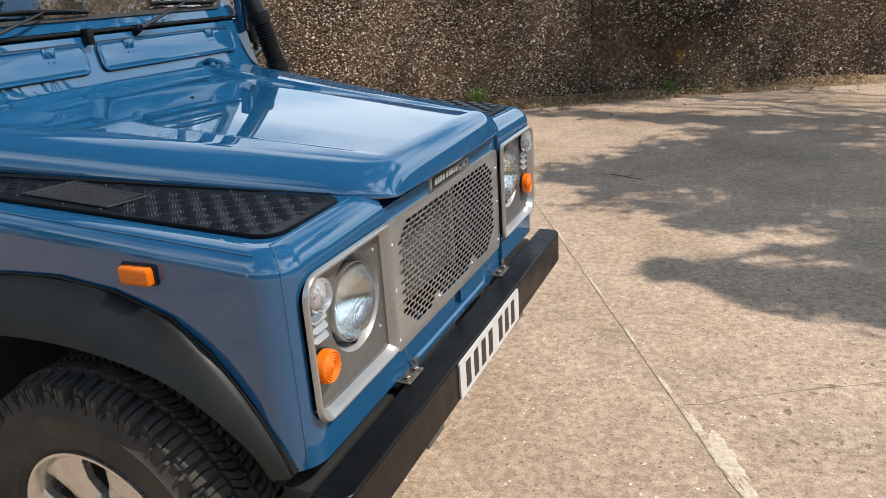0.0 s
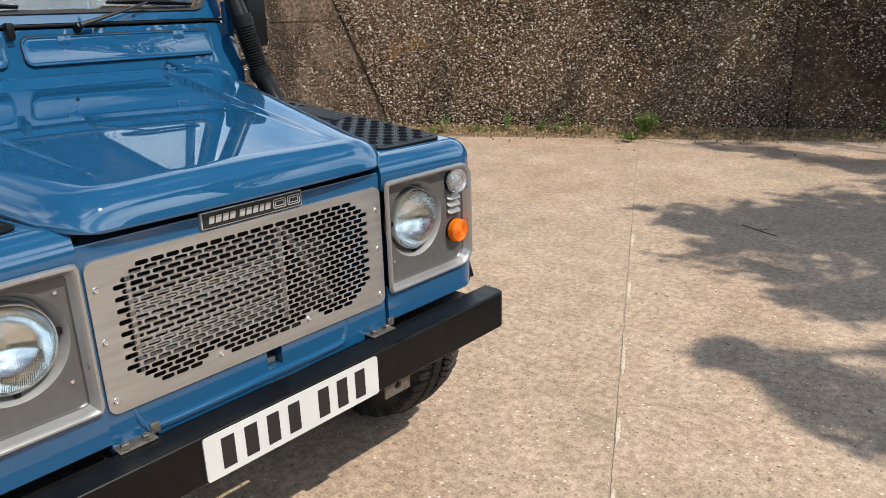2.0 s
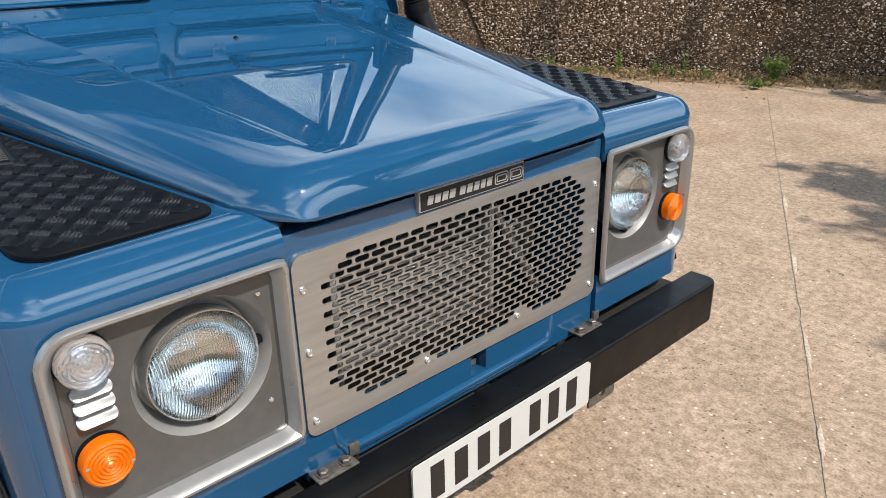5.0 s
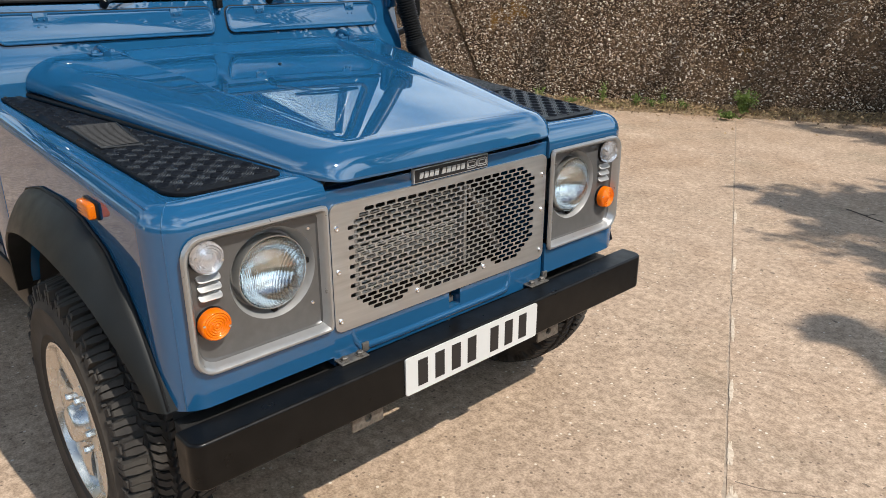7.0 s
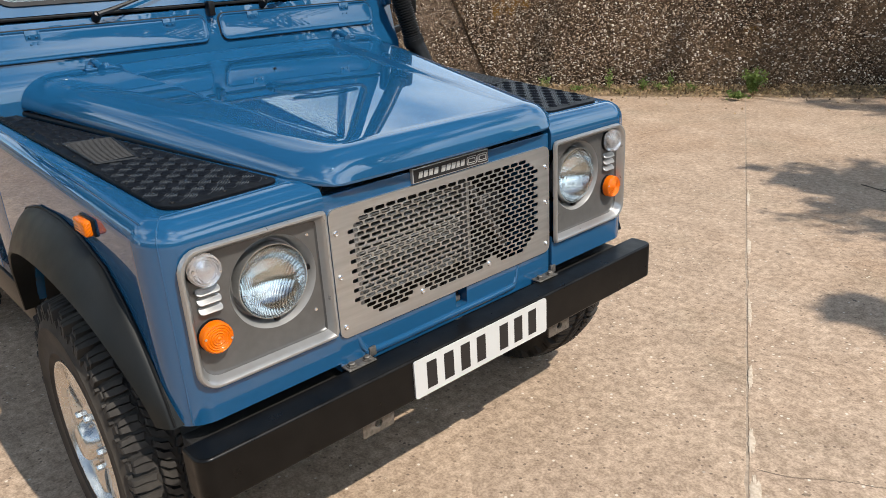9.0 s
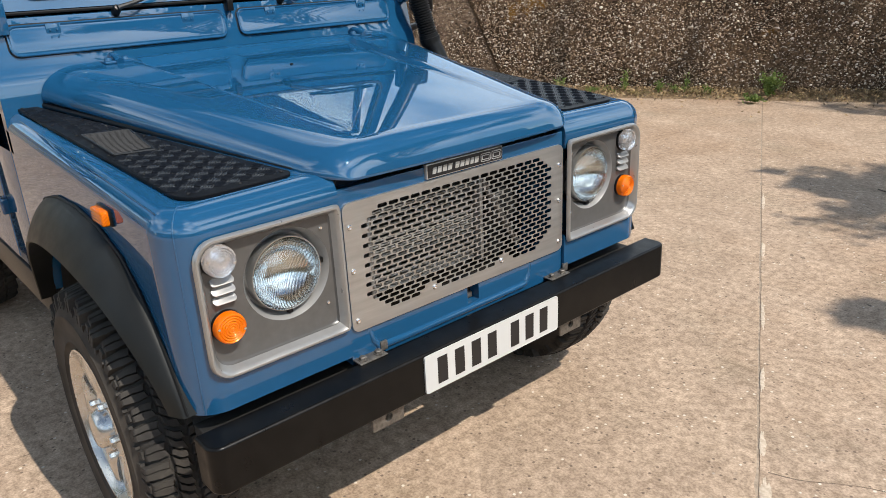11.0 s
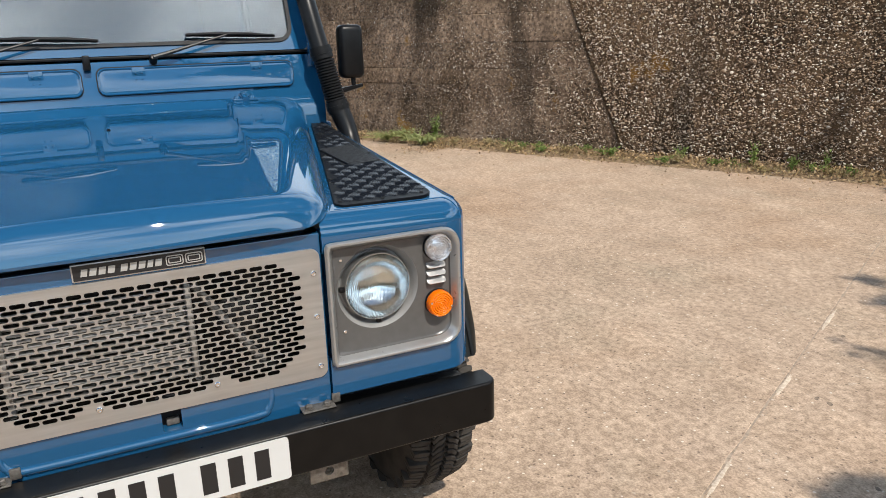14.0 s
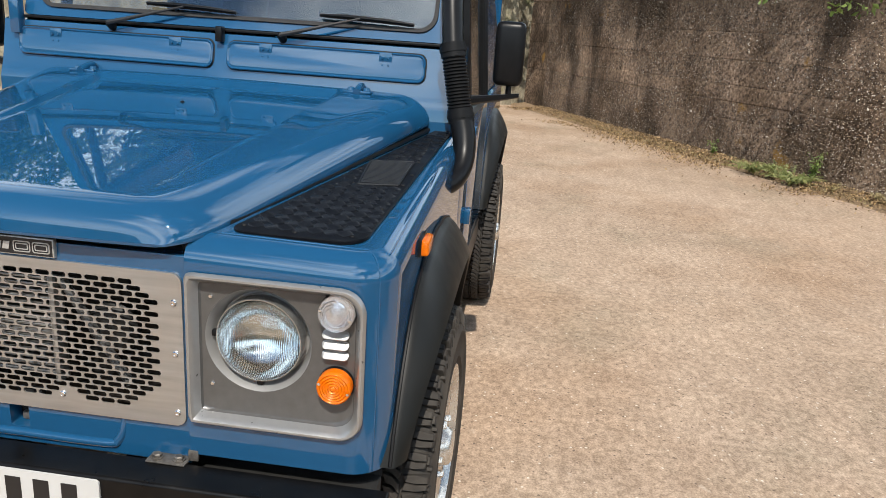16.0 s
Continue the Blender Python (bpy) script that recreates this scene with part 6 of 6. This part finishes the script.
# cab behind the windscreen: dash, doors, sides, roof
bm = bmesh.new()
box(bm, (-1.62, -0.70, 1.40), (-1.27, 0.70, 1.468), 0.02)
part("dashboard", bm, M_BLACKPL, car, "black dashboard")
bm = bmesh.new()
box(bm, (-3.62, -0.74, 1.975), (-1.40, 0.74, 2.03), 0.02, 3)
part("roof", bm, M_PAINT, car, "blue cab roof")
for side, s in SIDES:
    y0, y1 = sorted((0.785 * s, 0.822 * s))
    bm = bmesh.new()
    box(bm, (-1.498, y0, 0.62), (-1.203, y1, 1.19), 0.012, 3)
    part("footwell_side", bm, M_PAINT, car)
    bm = bmesh.new()
    box(bm, (-2.36, y0, 0.62), (-1.506, y1, 1.21), 0.012, 3)
    door = part("door", bm, M_PAINT, car, "blue front door with black frame")
    bm = bmesh.new()
    ya, yb = 0.80 * s, 0.735 * s
    tube(bm, [(-1.50, ya, 1.20), (-1.53, yb, 1.96), (-2.35, yb, 1.96), (-2.35, ya, 1.20), (-1.50, ya, 1.20)], 0.022, 6)
    part("door_frame", bm, M_BLACKPL, door)
    bm = bmesh.new()
    loft(bm, [[(-1.51, ya, 1.20), (-1.54, yb, 1.95), (-2.34, yb, 1.95), (-2.34, ya, 1.20)], [(-1.51, ya - 0.005 * s, 1.20), (-1.54, yb - 0.005 * s, 1.95), (-2.34, yb - 0.005 * s, 1.95), (-2.34, ya - 0.005 * s, 1.20)]], True, True, True)
    pane = part("door_glass", bm, M_GLASS, door)
    pane.visible_shadow = False
    for z in (0.80, 1.12):
        bm = bmesh.new()
        box(bm, (-1.545, min(0.82 * s, 0.845 * s), z), (-1.475, max(0.82 * s, 0.845 * s), z + 0.055), 0.006)
        part("door_hinge", bm, M_PAINT, door, "blue door hinge")
    bm = bmesh.new()
    box(bm, (-2.38, min(0.79 * s, 0.824 * s), 0.50), (-1.16, max(0.79 * s, 0.824 * s), 0.612), 0.008)
    part("sill", bm, M_BLACKPL, car, "black sill panel")
    # tub side with its wheel opening
    bm = bmesh.new()
    box(bm, (-3.66, y0, 0.62), (-2.366, y1, 1.21), 0.012, 3)
    well = bmesh.new()
    prism(well, [(x - 2.36, 0.61 + (z - 0.61) * 1.2) for x, z in ARCH_OPEN], 1, 0.70 * s, 0.95 * s)
    mesh_part("tub_side", carve(bm, [well]), M_PAINT, car, "blue rear body side")
    bm = bmesh.new()
    loft(bm, [[(-3.64, 0.80 * s, 1.215), (-3.64, 0.735 * s, 1.97), (-2.37, 0.735 * s, 1.97), (-2.37, 0.80 * s, 1.215)], [(-3.64, 0.77 * s, 1.215), (-3.64, 0.705 * s, 1.97), (-2.37, 0.705 * s, 1.97), (-2.37, 0.77 * s, 1.215)]], True, True, True)
    part("upper_side", bm, M_PAINT, car)
    # wing mirror on its arm
    bm = bmesh.new()
    box(bm, (-1.335, 0.948 * s - 0.050, 1.346), (-1.268, 0.948 * s + 0.050, 1.556), 0.022, 4)
    mirror = part("wing_mirror", bm, M_BLACKPL, car, "black wing mirror on a curved arm", 50)
    bm = bmesh.new()
    box(bm, (-1.3385, 0.948 * s - 0.040, 1.365), (-1.3355, 0.948 * s + 0.040, 1.537))
    part("mirror_glass", bm, M_REFLECTOR, mirror)
    bm = bmesh.new()
    rings = []
    for (x, y, z), w, h in (((-1.225, 0.770, 1.283), 0.030, 0.018), ((-1.25, 0.83, 1.292), 0.028, 0.015), ((-1.285, 0.93, 1.306), 0.020, 0.010), ((-1.305, 0.992, 1.316), 0.013, 0.007)):
        rings.append([(x + a * w, y * s, z + c * h) for a, c in ((1, 0.5), (0.6, 1), (-0.6, 1), (-1, 0.5), (-1, -0.5), (-0.6, -1), (0.6, -1), (1, -0.5))])
    loft(bm, rings, True, True, True)
    tube(bm, [(-1.300, 0.955 * s, 1.312), (-1.302, 0.955 * s, 1.356)], 0.010, 8)
    part("mirror_arm", bm, M_BLACKPL, mirror, "flat tapered black mirror arm")
    # plain inner floor keeps the cab dark
bm = bmesh.new()
box(bm, (-3.64, -0.78, 0.60), (-1.21, 0.78, 0.66))
part("cab_floor", bm, M_DARKPAINT, car)
bm = bmesh.new()
box(bm, (-3.66, -0.78, 0.62), (-3.62, 0.78, 1.99))
part("rear_panel", bm, M_PAINT, car)

# ---- raised air intake along the windscreen pillar ----
bm = bmesh.new()
path = smooth_path([(-1.330, 0.728, 1.99), (-1.258, 0.742, 1.78), (-1.186, 0.755, 1.615), (-1.130, 0.776, 1.455)], 6)
tube(bm, path, 0.034, 24)
snorkel = part("snorkel", bm, M_BLACKPL, car, "black plastic raised air intake with ribbed hose")
top = Vector((-1.130, 0.776, 1.455))
low = Vector((-1.103, 0.818, 1.254))
bm = bmesh.new()
pts, rad = [], []
for k in range(61):
    t = k / 60
    pts.append(top.lerp(low, t))
    rad.append(0.0355 + (0.0035 if k % 3 < 2 else -0.0015) if 0.12 < t < 0.88 else 0.037)
tube(bm, pts, rad, 24)
part("ribbed_hose", bm, M_RUBBER, snorkel, "ribbed black rubber hose", 25)
for c, nrm, rr in ((top, (low - top).normalized(), 0.0405), (low, (low - top).normalized(), 0.0420)):
    bm = bmesh.new()
    tube(bm, [c - nrm * 0.022, c + nrm * 0.022], rr, 24)
    tube(bm, [c - nrm * 0.006, c + nrm * 0.006], rr + 0.003, 24)
    part("collar", bm, M_RUBBER, snorkel, "black hose collar")
bm = bmesh.new()
path = smooth_path([tuple(low), (-1.080, 0.836, 1.190), (-1.052, 0.842, 1.135), (-1.010, 0.836, 1.090), (-0.962, 0.816, 1.062), (-0.925, 0.780, 1.050)], 6)
tube(bm, path, [0.0385 - 0.012 * (i / (len(path) - 1)) ** 1.6 for i in range(len(path))], 24)
part("elbow", bm, M_BLACKPL, snorkel, "smooth black elbow into the wing side", 60)
bm = bmesh.new()
lathe(bm, [(0.036, -0.02), (0.040, 0.01), (0.058, 0.03), (0.062, 0.06), (0.062, 0.11), (0.054, 0.125), (0.02, 0.130)], Matrix.Translation((-1.333, 0.727, 1.99)), 28)
part("intake_head", bm, M_BLACKPL, snorkel, "flared black intake head", 50)
